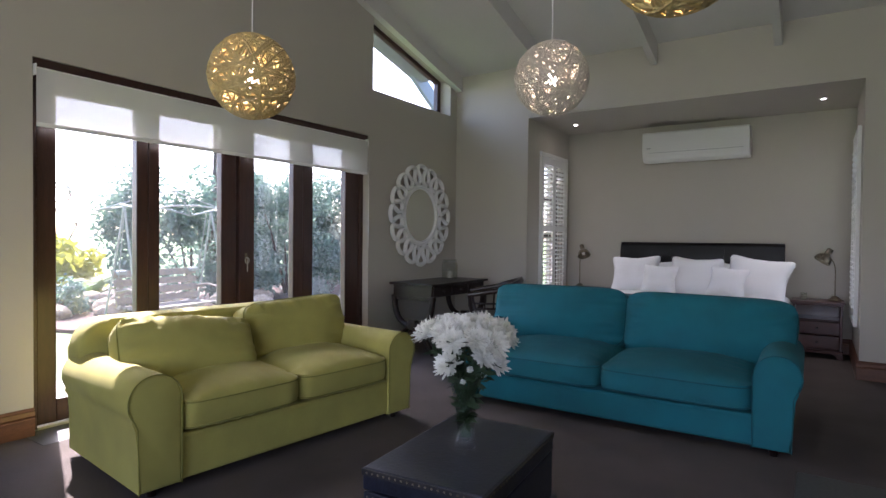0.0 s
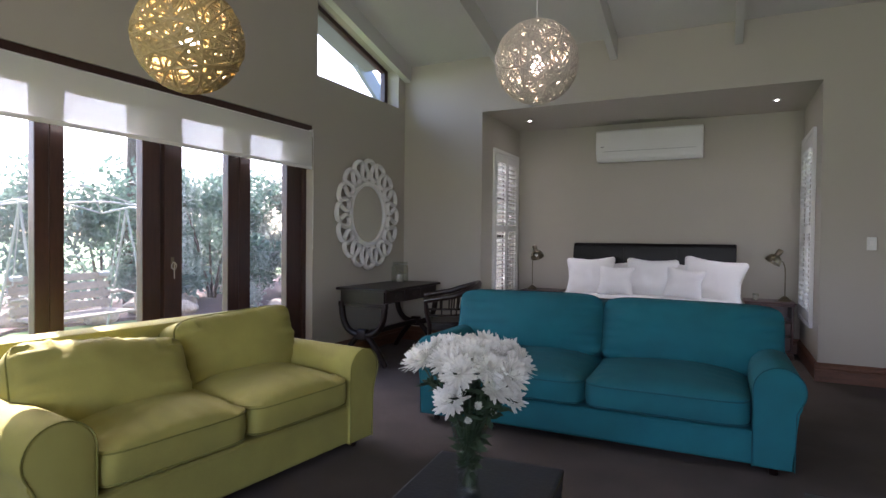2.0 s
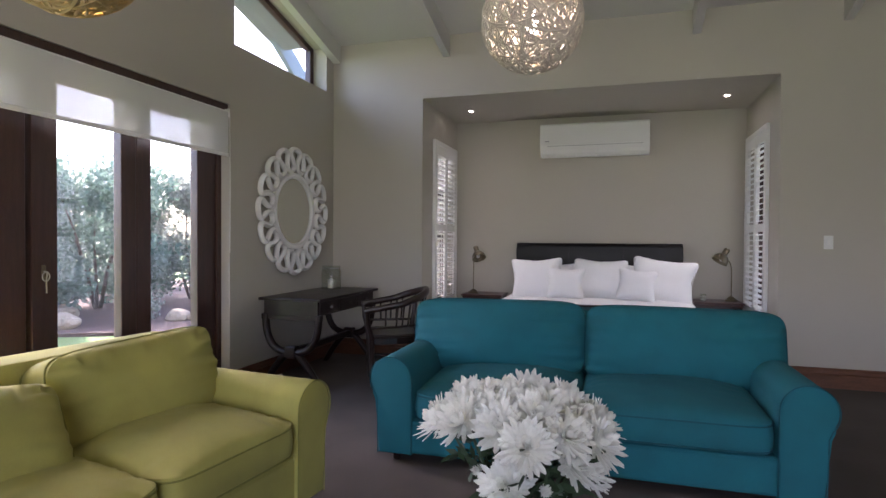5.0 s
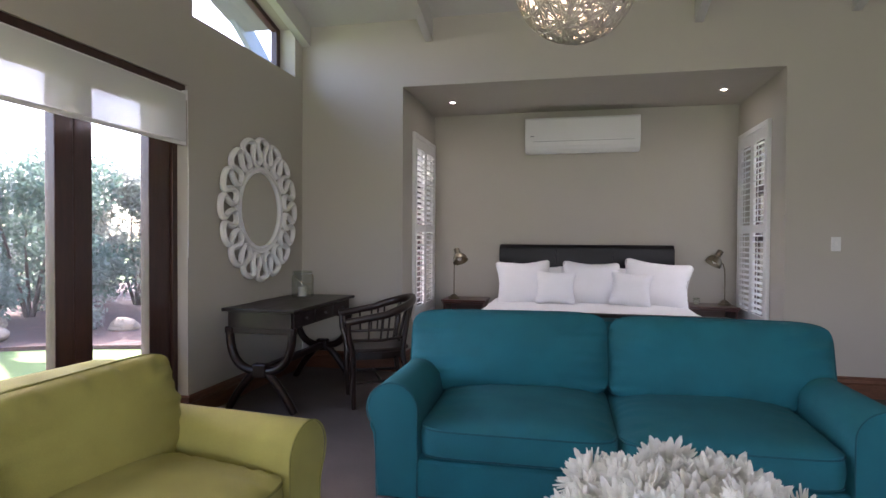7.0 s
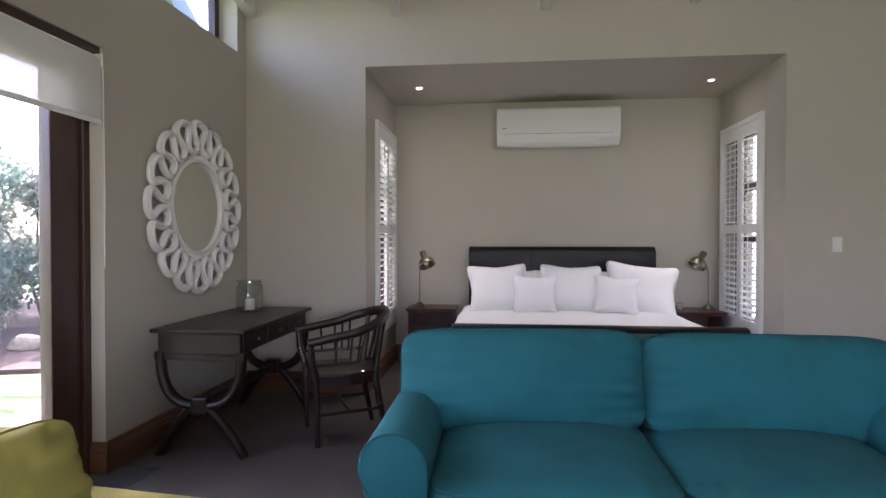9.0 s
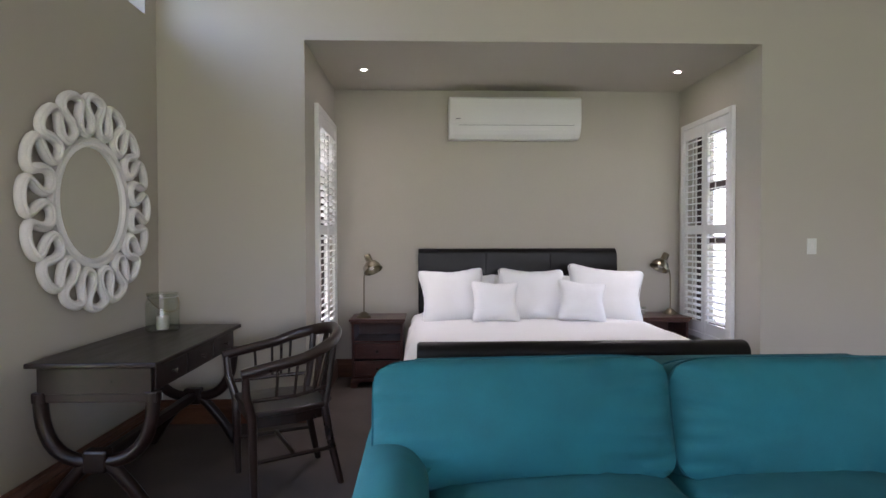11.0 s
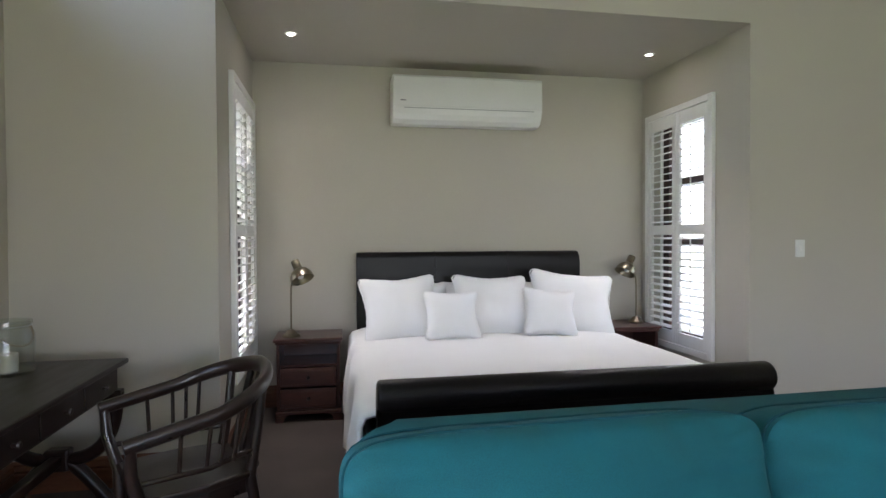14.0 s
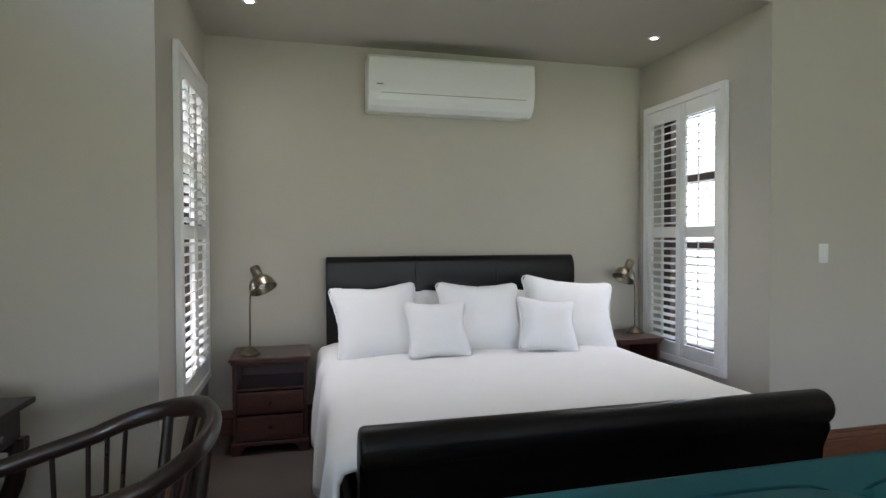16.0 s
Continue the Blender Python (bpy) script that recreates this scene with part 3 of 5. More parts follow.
# niche windows with plantation shutters
def shutter_window(name, x, inward):
    """A tall timber window in the niche side wall at x, with a louvred shutter set on its inner side."""
    win = thing(name, "tall dark timber window behind white plantation shutters", "window", kind="structure")
    o = -inward
    xs = sorted((x + o * 0.07, x + o * 0.13))
    fr = lambda a, b, c, d: box((xs[0], a, c), (xs[1], b, d), 0.004)
    for a, b in ((SY0, SY0 + 0.06), (SY1 - 0.12, SY1 - 0.035)):
        part("window_frame", fr(a, b, SZ0, SZ1), M_DOOR, win)
    part("jamb_lining", box((xs[0], SY1 - 0.035, SZ0), (xs[1], SY1, SZ1)), M_WHITE, win)
    for z in (SZ0, 1.275, 1.76, SZ1 - 0.06):
        part("window_frame", box((xs[0] + 0.003, SY0 + 0.06, z), (xs[1] - 0.003, SY1 - 0.12, z + 0.075), 0.003), M_DOOR, win)
    g = part("pane", box((xs[0] + 0.027, SY0 + 0.03, SZ0 + 0.03), (xs[0] + 0.032, SY1 - 0.03, SZ1 - 0.03)), M_GLASS, win)
    g.visible_shadow = False
    part("window_sill", box((min(x + o * 0.02, x + o * 0.07), SY0, SZ0), (max(x + o * 0.02, x + o * 0.07), SY1, SZ0 + 0.012), 0.003), M_WHITE, win)
    sh = thing("plantation_shutter", "white painted plantation shutter with open louvres over a tall window", "shutter", group="niche shutters")
    y0, y1, z0, z1 = 6.745, 7.655, 0.435, 2.395
    a, b = sorted((x + inward * 0.001, x + inward * 0.035))
    part("outer_frame", box((a, y0, z0), (b, y0 + 0.05, z1), 0.004), M_WHITE, sh)
    part("outer_frame", box((a, y1 - 0.05, z0), (b, y1, z1), 0.004), M_WHITE, sh)
    part("outer_frame", box((a, y0 + 0.05, z1 - 0.05), (b, y1 - 0.05, z1), 0.004), M_WHITE, sh)
    part("outer_frame", box((a, y0 + 0.05, z0), (b, y1 - 0.05, z0 + 0.05), 0.004), M_WHITE, sh)
    mid = (y0 + y1) / 2
    pa, pb = sorted((x + inward * 0.004, x + inward * 0.030))
    slat = None
    for ya, yb in ((y0 + 0.053, mid - 0.002), (mid + 0.002, y1 - 0.053)):
        pan = part("panel", box((pa, ya, z0 + 0.053), (pb, ya + 0.048, z1 - 0.053), 0.004), M_WHITE, sh)
        part("stile", box((pa, yb - 0.048, z0 + 0.053), (pb, yb, z1 - 0.053), 0.004), M_WHITE, pan)
        for za, zb in ((z0 + 0.053, z0 + 0.15), (1.365, 1.445), (z1 - 0.155, z1 - 0.053)):
            part("rail", box((pa + 0.001, ya + 0.048, za), (pb - 0.001, yb - 0.048, zb), 0.003), M_WHITE, pan)
        for za, zb in ((z0 + 0.15, 1.365), (1.445, z1 - 0.155)):
            n = round((zb - za) / 0.056)
            for i in range(n):
                z = za + (i + 0.5) * (zb - za) / n
                if slat is None:
                    sb = lathe([(0, -0.5), (1, -0.5), (1, 0.5), (0, 0.5)], 10)
                    for v in sb.verts:
                        v.co = Vector((v.co.x * 0.031, v.co.z * (yb - ya - 0.097), v.co.y * 0.0055))
                    slat = mesh_of("louvre", sb, M_WHITE)
                s = new("louvre", slat)
                s.parent = pan
                s.matrix_local = pose(x + inward * 0.017, (ya + yb) / 2, z, 0, -20 if inward > 0 else -10)
        part("tilt_rod", box((pb if inward > 0 else pa - 0.006, (ya + yb) / 2 - 0.006, z0 + 0.17), (pb + 0.006 if inward > 0 else pa, (ya + yb) / 2 + 0.006, 1.33), 0.002), M_WHITE, pan)
        part("tilt_rod", box((pb if inward > 0 else pa - 0.006, (ya + yb) / 2 - 0.006, 1.47), (pb + 0.006 if inward > 0 else pa, (ya + yb) / 2 + 0.006, z1 - 0.18), 0.002), M_WHITE, pan)


shutter_window("window_2", NX0, 1)
shutter_window("window_3", NX1, -1)
# added glowing panel: whitens the view between the louvres and lights the niche
tagged(part("backdrop", box((0.7, 10.2, -0.1), (7.0, 10.25, 5.5)), M_BACKGLOW), "glowing white panel added for the overbright outdoors behind the shuttered window", "backdrop", kind="structure")

# light switch
sw = thing("light_switch", "white plastic light switch plate on the wall", "switch")
part("plate", box((0.752, NY - 0.009, 1.207), (0.824, NY, 1.325), 0.004), M_AC, sw)
part("rocker", box((0.777, NY - 0.014, 1.247), (0.799, NY - 0.008, 1.285), 0.002), M_WHITE, sw)

# socket under the desk
so = thing("wall_socket", "white plastic wall socket beside the writing desk", "socket")
part("plate", box((WX, 5.60, 0.57), (WX + 0.009, 5.72, 0.65), 0.003), M_AC, so)
for y in (5.635, 5.685):
    part("outlet", box((WX + 0.008, y - 0.014, 0.595), (WX + 0.011, y + 0.014, 0.625), 0.001), M_AGREY, so)

# downlights
for x in (-2.6, 0.086):
    dl = thing("downlight", "small round recessed ceiling downlight, lit", "downlight", pose(x, 7.1, NZ), group="niche downlights")
    part("ring", lathe([(0.020, -0.001), (0.022, -0.006), (0.040, -0.004), (0.041, 0.0), (0.020, 0.0)], 28), M_WHITE, dl, smooth=True)
    spot = new("downlight_beam", bpy.data.lights.new("downlight_beam", "SPOT"))
    spot.data.energy, spot.data.color, spot.data.spot_size, spot.data.spot_blend, spot.data.shadow_soft_size = 8.5, (1.0, 0.95, 0.88), radians(72), 1.0, 0.03
    spot.matrix_world = look((x, 7.1, NZ - 0.012), (x * 0.6 - 0.5, 6.6, 0.6))
    part("lens", lathe([(0, -0.002), (0.020, -0.002), (0.020, 0.0), (0, 0.0)], 24), M_SPOT, dl)

# air conditioner
ac = thing("air_conditioner", "white wall-mounted split air conditioner above the bed", "air conditioner")
ax0, ax1, ay, az0, az1 = -1.86, -0.625, 7.525, 2.27, 2.645
prof = [(NB, az0 + 0.005), (NB - 0.06, az0), (7.60, az0 + 0.002), (7.565, az0 + 0.03), (7.54, az0 + 0.07), (ay + 0.002, az0 + 0.115), (ay, az0 + 0.15), (ay, az1 - 0.02), (ay + 0.015, az1), (NB, az1)]
part("body", prism(prof, "x", ax0, ax1, bevel=0.008), M_AC, ac)
part("front_panel", box((ax0 + 0.006, ay - 0.006, az0 + 0.125), (ax1 - 0.006, ay + 0.004, az1 - 0.018), 0.004), M_AC, ac)
flap = [(7.603, az0 - 0.003), (7.562, az0 + 0.026), (7.536, az0 + 0.066), (7.527, az0 + 0.108), (7.531, az0 + 0.110), (7.541, az0 + 0.07), (7.566, az0 + 0.032), (7.605, az0 + 0.003)]
part("flap", prism(flap, "x", ax0 + 0.07, ax1 - 0.07), M_AC, ac)
part("slot", box((ax0 + 0.09, 7.5245, az0 + 0.111), (ax1 - 0.07, 7.532, az0 + 0.1145)), M_AGREY, ac)
part("badge", box((ax0 + 0.06, ay - 0.0075, az0 + 0.165), (ax0 + 0.105, ay - 0.0055, az0 + 0.174)), M_AGREY, ac, "small grey maker's badge")
for i in range(14):
    x = ax0 + 0.08 + i * (ax1 - ax0 - 0.16) / 13
    part("grille_bar", box((x - 0.003, 7.56, az1 - 0.001), (x + 0.003, NB - 0.02, az1 + 0.004)), M_AGREY, ac)


# ---- sofas ----
def sofa(name, label, m, W, D, cloth, seam, back_h, cush_top, arm_h, seeds, tilts, foot=0.05, widths=(0, 0), deck=0.30):
    """A two-seat sofa with rolled arms. Local: front at y = 0 facing -y, back at y = D, width along x."""
    s = thing(name, label, "sofa", m)
    aw, r = 0.21, 0.125
    hw = W / 2
    inner = hw - 0.25
    part("base", box((-inner - 0.1, 0.02, foot), (inner + 0.1, D - 0.02, deck), 0.02), cloth, s)
    for sx in (-1, 1):
        # rolled arm: upright panel with a round top that leans outwards
        cx, cz = hw - r, arm_h - r
        pr = [(inner, foot), (inner, cz)]
        pr += [(cx + r * math.cos(a), cz + r * math.sin(a)) for a in [math.pi - i * (math.pi * 1.22) / 20 for i in range(21)]]
        pr += [(hw - 0.045, cz - r * 0.95), (hw - 0.05, foot)]
        pr[1] = (inner - 0.0, cz - 0.02)
        arm = part("arm", prism([(sx * x, z) for x, z in pr], "y", 0.0, D - 0.06, bevel=0.012), cloth, s, smooth=True)
        loop = [(sx * x, -0.001, z) for x, z in pr]
        part("piping", tube(loop, 0.0032, 6), seam, arm)
    # back frame with a gently bowed top
    bw = hw - 0.05
    outline = [(-bw, foot)] + [(-bw, back_h - 0.16)] + [(-bw + 0.16 - 0.16 * math.cos(a), back_h - 0.16 + 0.16 * math.sin(a)) for a in [i * math.pi / 16 for i in range(1, 9)]]
    outline += [(bw - 0.16 + 0.16 * math.sin(a), back_h - 0.16 + 0.16 * math.cos(a)) for a in [i * math.pi / 16 for i in range(0, 8)]] + [(bw, back_h - 0.16), (bw, foot)]
    part("backrest", moved(prism(outline, "y", D - 0.19, D, bevel=0.03), Matrix.Identity(4)), cloth, s, smooth=True)
    cw = inner - 0.003
    for i, sx in enumerate((-1, 1)):
        w, d, band = cw - 0.004, D - 0.22, 0.125
        mm = pose(sx * cw / 2, d / 2 - 0.012, deck + 0.012 + band / 2 + 0.022, 1.5)
        c = part("seat_cushion", moved(box_cushion(w, d, band, 0.085, seeds[i], pucker=0.018, sag=0.012, crease=0.003), mm), cloth, s, smooth=True)
        for lv in (1, -1):
            part("piping", moved(box_seam(w, d, band, 0.085, lv, 0.0042), mm), seam, c)
    for i, sx in enumerate((-1, 1)):
        w, h, band = hw - 0.05 - widths[i], cush_top - 0.40, 0.15
        dx, dy, rx, rr, drop = tilts[i]
        mm = pose(sx * (hw - 0.045) / 2 + dx, D - 0.29 + dy, 0.40 + h / 2 - drop, 90 - rx, 0, 0) @ pose(0, 0, 0, 0, 0, rr)
        c = part("back_cushion", moved(box_cushion(w, h, band, 0.115, seeds[i] + 7, pucker=0.055, sag=0.030, crease=0.005, square=7), mm), cloth, s, smooth=True)
        for lv in (1, -1):
            part("piping", moved(box_seam(w, h, band, 0.115, lv, 0.004, 7), mm), seam, c)
    for x in (-hw + 0.14, hw - 0.14):
        for y in (0.08, D - 0.1):
            part("foot", moved(lathe([(0, 0), (0.024, 0), (0.032, foot + 0.01), (0, foot + 0.01)], 12), Matrix.Translation((x, y, 0))), M_DESK, s, "dark wooden foot")
    return s


sofa("teal_sofa", "teal fabric sofa with rolled arms at the bed's foot", pose(-1.15, 3.70, 0, 0, 0, 0.6), 2.34, 1.03, M_TEAL, M_TSEAM, 0.81, 0.86, 0.60, (1, 2), ((0, 0, 14, 0.6, 0.0), (0, 0, 14, -0.4, 0.01)), deck=0.24)
sofa("green_sofa", "olive green fabric sofa with rolled arms, one cushion slumped", pose(-2.42, 2.25, 0, 0, 0, 83.8), 1.92, 0.96, M_GREEN, M_GSEAM, 0.78, 0.83, 0.60, (4, 9), ((0.02, -0.16, 34, -7, 0.06), (-0.06, -0.01, 15, 2, 0.02)), widths=(0.14, 0.10), deck=0.28)

# ---- trunk and flowers ----
tr = thing("trunk", "worn black leather travel trunk with brass nails, used as coffee table", "trunk", pose(-1.18, 2.05, 0, 0, 0, 5))
tw, td, th = 0.26, 0.395, 0.35
part("body", box((-tw, -td, 0.0), (tw, td, 0.255), 0.006), M_TRUNK, tr)
part("lid", box((-tw - 0.003, -td - 0.003, 0.262), (tw + 0.003, td + 0.003, th), 0.008), M_TRUNK, tr)
for sx in (-1, 1):
    part("binding", box((sx * (tw + 0.002) - 0.004, -td - 0.006, th - 0.03), (sx * (tw + 0.002) + 0.004, td + 0.006, th - 0.004), 0.002), M_TRIM, tr)
for sy in (-1, 1):
    part("binding", box((-tw - 0.006, sy * (td + 0.002) - 0.004, th - 0.03), (tw + 0.006, sy * (td + 0.002) + 0.004, th - 0.004), 0.002), M_TRIM, tr)
    for sx in (-1, 1):
        part("corner", box((sx * tw - 0.022, sy * td - 0.022, 0.0), (sx * tw + 0.022, sy * td + 0.022, 0.045), 0.008), M_TRIM, tr)
nail = mesh_of("nail", lathe([(0, 0.004), (0.003, 0.003), (0.005, 0.0), (0, 0)], 8), M_BRASS)
for k in range(19):
    for sy in (-1,):
        for z in (th - 0.017, 0.235):
            o = new("nail", nail)
            o.parent, o.matrix_local = tr, pose(-tw + 0.02 + k * (2 * tw - 0.04) / 18, -td - (0.006 if z > 0.3 else 0.0), z, 90)
for k in range(26):
    for sx in (-1, 1):
        o = new("nail", nail)
        o.parent, o.matrix_local = tr, pose(sx * (tw + 0.006), -td + 0.02 + k * (2 * td - 0.04) / 25, th - 0.017, 0, 90 * sx)

VX, VY = -1.19, 2.057
vase = thing("vase", "flared clear glass vase on the trunk, holding cut stems", "vase", pose(VX, VY, th))
part("glass", lathe([(0, 0.0), (0.040, 0.0), (0.045, 0.012), (0.040, 0.03), (0.036, 0.06), (0.040, 0.14), (0.052, 0.21), (0.068, 0.265), (0.065, 0.266), (0.049, 0.21), (0.037, 0.14), (0.032, 0.06), (0.030, 0.035), (0, 0.03)], 36), M_JAR, vase, smooth=True)
random.seed(5)
bunch = thing("chrysanthemums", "bunch of white chrysanthemums with green stalks in a glass vase", "flowers", pose(VX, VY, th))


def bloom(seed, R):
    rng = random.Random(seed)
    bm = bmesh.new()
    for ring, (n, tilt, ln) in enumerate(((24, 2, 1.0), (23, 18, 1.0), (20, 36, 0.92), (16, 54, 0.8), (10, 72, 0.66))):
        for i in range(n):
            az = 2 * math.pi * (i + 0.5 * (ring % 2) + rng.uniform(-0.25, 0.25)) / n
            t = radians(tilt + rng.uniform(-16, 16))
            L, w = R * ln * rng.uniform(0.75, 1.18), R * 0.105
            out = Vector((math.cos(az), math.sin(az), 0))
            side = Vector((-math.sin(az), math.cos(az), 0))
            pts = []
            for s, ww in ((0.08, 0.5), (0.5, 1.0), (0.85, 0.9), (1.0, 0.2)):
                bend = t + s * 0.25
                p = out * (L * s * math.cos(bend)) + Vector((0, 0, L * s * math.sin(bend) * 0.8))
                pts.append((p - side * w * ww + Vector((0, 0, w * 0.35)), p, p + side * w * ww + Vector((0, 0, w * 0.35))))
            vs = [[bm.verts.new(q) for q in row] for row in pts]
            for a, b in zip(vs, vs[1:]):
                bm.faces.new((a[0], a[1], b[1], b[0]))
                bm.faces.new((a[1], a[2], b[2], b[1]))
    return mesh_of("bloom", bm, M_PETAL)


blooms = [bloom(k, 0.066) for k in range(4)]
heads = []
for i in range(27):
    a, q = i * 2.39996, math.sqrt((i + 0.5) / 27)
    rad = 0.190 * q
    heads.append(Vector((rad * math.cos(a) * 1.05, rad * math.sin(a), 0.528 - 0.035 * q * q + random.uniform(-0.016, 0.012))))
for a, rad, z in ((-1.65, 0.125, 0.375), (-0.55, 0.15, 0.425), (-0.2, 0.16, 0.39), (1.3, 0.15, 0.42)):
    heads.append(Vector((rad * math.cos(a), rad * math.sin(a), z)))
stalks, foliage = bmesh.new(), bmesh.new()
for i, h in enumerate(heads):
    o = new("bloom", blooms[i % 4])
    o.parent = bunch
    up = Vector((h.x * 1.3, h.y * 1.3, max(0.12, (h.z - 0.36) * 1.2))).normalized()
    o.matrix_local = Matrix.Translation(h) @ up.to_track_quat("Z", "Y").to_matrix().to_4x4() @ Matrix.Rotation(i * 1.7, 4, "Z")
    foot_ = Vector((-h.x * 0.12, -h.y * 0.12, 0.045))
    neck = Vector((h.x * 0.25, h.y * 0.25, 0.25))
    tube([foot_, neck, h * 0.8 + Vector((0, 0, h.z * 0.12)), h], 0.0035, 5, stalks)
    for k in range(22):
        s = random.uniform(0.2, 0.95)
        p = neck.lerp(h, s) if random.random() < 0.8 else foot_.lerp(neck, s)
        d = Vector((random.uniform(-1, 1), random.uniform(-1, 1), random.uniform(-0.5, 0.6))).normalized()
        L, w = random.uniform(0.035, 0.065), random.uniform(0.006, 0.012)
        sd = d.orthogonal().normalized()
        v = [foliage.verts.new(q) for q in (p, p + d * L * 0.5 + sd * w, p + d * L, p + d * L * 0.5 - sd * w)]
        foliage.faces.new(v)
for a, rad, z in ((-1.2, 0.07, 0.30), (-0.9, 0.11, 0.36), (-1.9, 0.08, 0.33), (-0.3, 0.10, 0.33), (-2.3, 0.12, 0.39), (-1.5, 0.06, 0.42)):
    o = new("bud", blooms[0])
    o.parent = bunch
    o.matrix_local = Matrix.Translation((rad * math.cos(a), rad * math.sin(a), z)) @ Matrix.Rotation(a, 4, "Z") @ Matrix.Rotation(radians(60), 4, "Y") @ Matrix.Diagonal((0.24, 0.24, 0.4, 1))
    tube([(0.02 * math.cos(a), 0.02 * math.sin(a), 0.2), (rad * math.cos(a), rad * math.sin(a), z)], 0.002, 4, stalks)
part("stalks", stalks, M_LEAFD, bunch, "green stalks")
tagged(part("leaves", foliage, M_LEAFD, bunch, "dark green leaves"), kind="stuff")


# ---- pendants ----
def pendant(label, at, R, strand, seed, strands=92, thick=0.0056):
    p = thing("pendant_lamp", label, "pendant lamp", pose(*at), group="woven ball pendants")
    rng = random.Random(seed)
    bm = bmesh.new()
    for k in range(strands):
        n = Vector((rng.gauss(0, 1), rng.gauss(0, 1), rng.gauss(0, 1))).normalized()
        off = rng.uniform(-0.62, 0.62) * R
        rr = math.sqrt(R * R - off * off) * rng.uniform(0.96, 1.0)
        a = n.orthogonal().normalized()
        b = n.cross(a)
        pts = [n * off + rr * (a * math.cos(2 * math.pi * i / 40) + b * math.sin(2 * math.pi * i / 40)) for i in range(40)]
        tube(pts, thick * rng.uniform(0.75, 1.15), 5, bm, closed=True)
    tagged(part("shade", bm, strand, p, "woven strand ball shade"), kind="stuff")
    part("bulb", lathe([(0, -0.06), (0.025, -0.052), (0.036, -0.03), (0.036, -0.01), (0.022, 0.025), (0.016, 0.05), (0, 0.05)], 20), M_BULB, p, "lit warm bulb", smooth=True)
    part("socket", lathe([(0, 0.045), (0.02, 0.045), (0.02, 0.11), (0.006, 0.12), (0, 0.12)], 16), M_WHITE, p, smooth=True)
    zc = roof_z(at[1]) - at[2]
    part("cord", tube([(0, 0, 0.11), (0, 0, zc)], 0.004, 6), M_WHITE, p)
    part("ceiling_rose", lathe([(0, zc), (0.05, zc + 0.01), (0.05, zc - 0.01), (0.02, zc - 0.03), (0, zc - 0.03)], 20), M_WHITE, p, smooth=True)
    return p


pendant("white woven ball pendant lamp hanging on a white cord, lit", (-1.358, 3.344, 2.278), 0.232, M_STRAWW, 11, 150, 0.0044)
pendant("golden woven ball pendant lamp hanging on a white cord, lit", (-2.36, 1.84, 2.075), 0.213, M_STRAW, 12)
pendant("golden woven ball pendant lamp hanging on a white cord, lit", (-0.27, 1.66, 2.12), 0.213, M_STRAW, 13)

# ---- mirror ----
mir = thing("wall_mirror", "round mirror in a white carved frame of looping ribbons", "mirror", pose(WX + 0.012, 5.56, 1.535, 0, 90, 0) @ Matrix.Diagonal((1.05, 1.05, 1, 1)))
part("glass", lathe([(0, 0.012), (0.305, 0.012), (0.305, 0.0), (0, 0.0)], 64), M_MIRROR, mir, "round mirror glass")
part("ring", lathe([(0.300, 0.0), (0.300, 0.022), (0.306, 0.032), (0.322, 0.030), (0.327, 0.024), (0.338, 0.030), (0.352, 0.028), (0.358, 0.0)], 72), M_PLASTER, mir, smooth=True)
LOBES, N = 16, 16 * 30


def ribbon_band(radius, z, flat):
    """A closed band that winds in and out round the ring in sixteen bulbs."""
    pts = []
    for i in range(N):
        ph = 2 * math.pi * LOBES * i / N
        th_ = ph / LOBES + 0.098 * math.sin(2 * ph) * (1.0 if math.cos(ph) > 0 else 0.78) + math.pi / 2
        rr = 0.470 + 0.100 * math.cos(ph)
        pts.append((rr * math.cos(th_), rr * math.sin(th_), z))
    return tube(pts, radius, 10, closed=True, flat=flat, up=(0, 0, 1))


for rad_, z_, fl_ in ((0.0255, 0.022, 0.9), (0.011, 0.044, 0.8)):
    rb_ = new("ribbon", mesh_of("ribbon", ribbon_band(rad_, z_, fl_), M_PLASTER, True))
    rb_.parent = mir
    tagged(rb_, "white looping ribbon border")

# ---- writing desk ----
desk = thing("writing_desk", "dark stained wooden writing desk with curved cross legs, against the wall", "desk")
dx0, dx1, dy0, dy1, dz = -3.895, -3.305, 4.865, 6.06, 0.768
part("top", box((dx0, dy0, dz - 0.024), (dx1, dy1, dz), 0.006), M_DESK, desk)
part("apron", box((dx0 + 0.035, dy0 + 0.035, dz - 0.15), (dx1 - 0.04, dy1 - 0.035, dz - 0.0245), 0.003), M_DESK, desk)
n = 3
for i in range(n):
    a = dy0 + 0.06 + i * (dy1 - dy0 - 0.12) / n
    b = a + (dy1 - dy0 - 0.12) / n - 0.012
    dr = part("drawer", box((dx1 - 0.042, a, dz - 0.138), (dx1 - 0.028, b, dz - 0.036), 0.004), M_DESK, desk)
    part("knob", moved(lathe([(0, 0), (0.007, 0), (0.006, 0.012), (0.014, 0.02), (0.011, 0.027), (0, 0.029)], 14), pose(dx1 - 0.028, (a + b) / 2, dz - 0.087, 0, 90)), M_CHAIR, dr, smooth=True)
xm = (dx0 + dx1) / 2
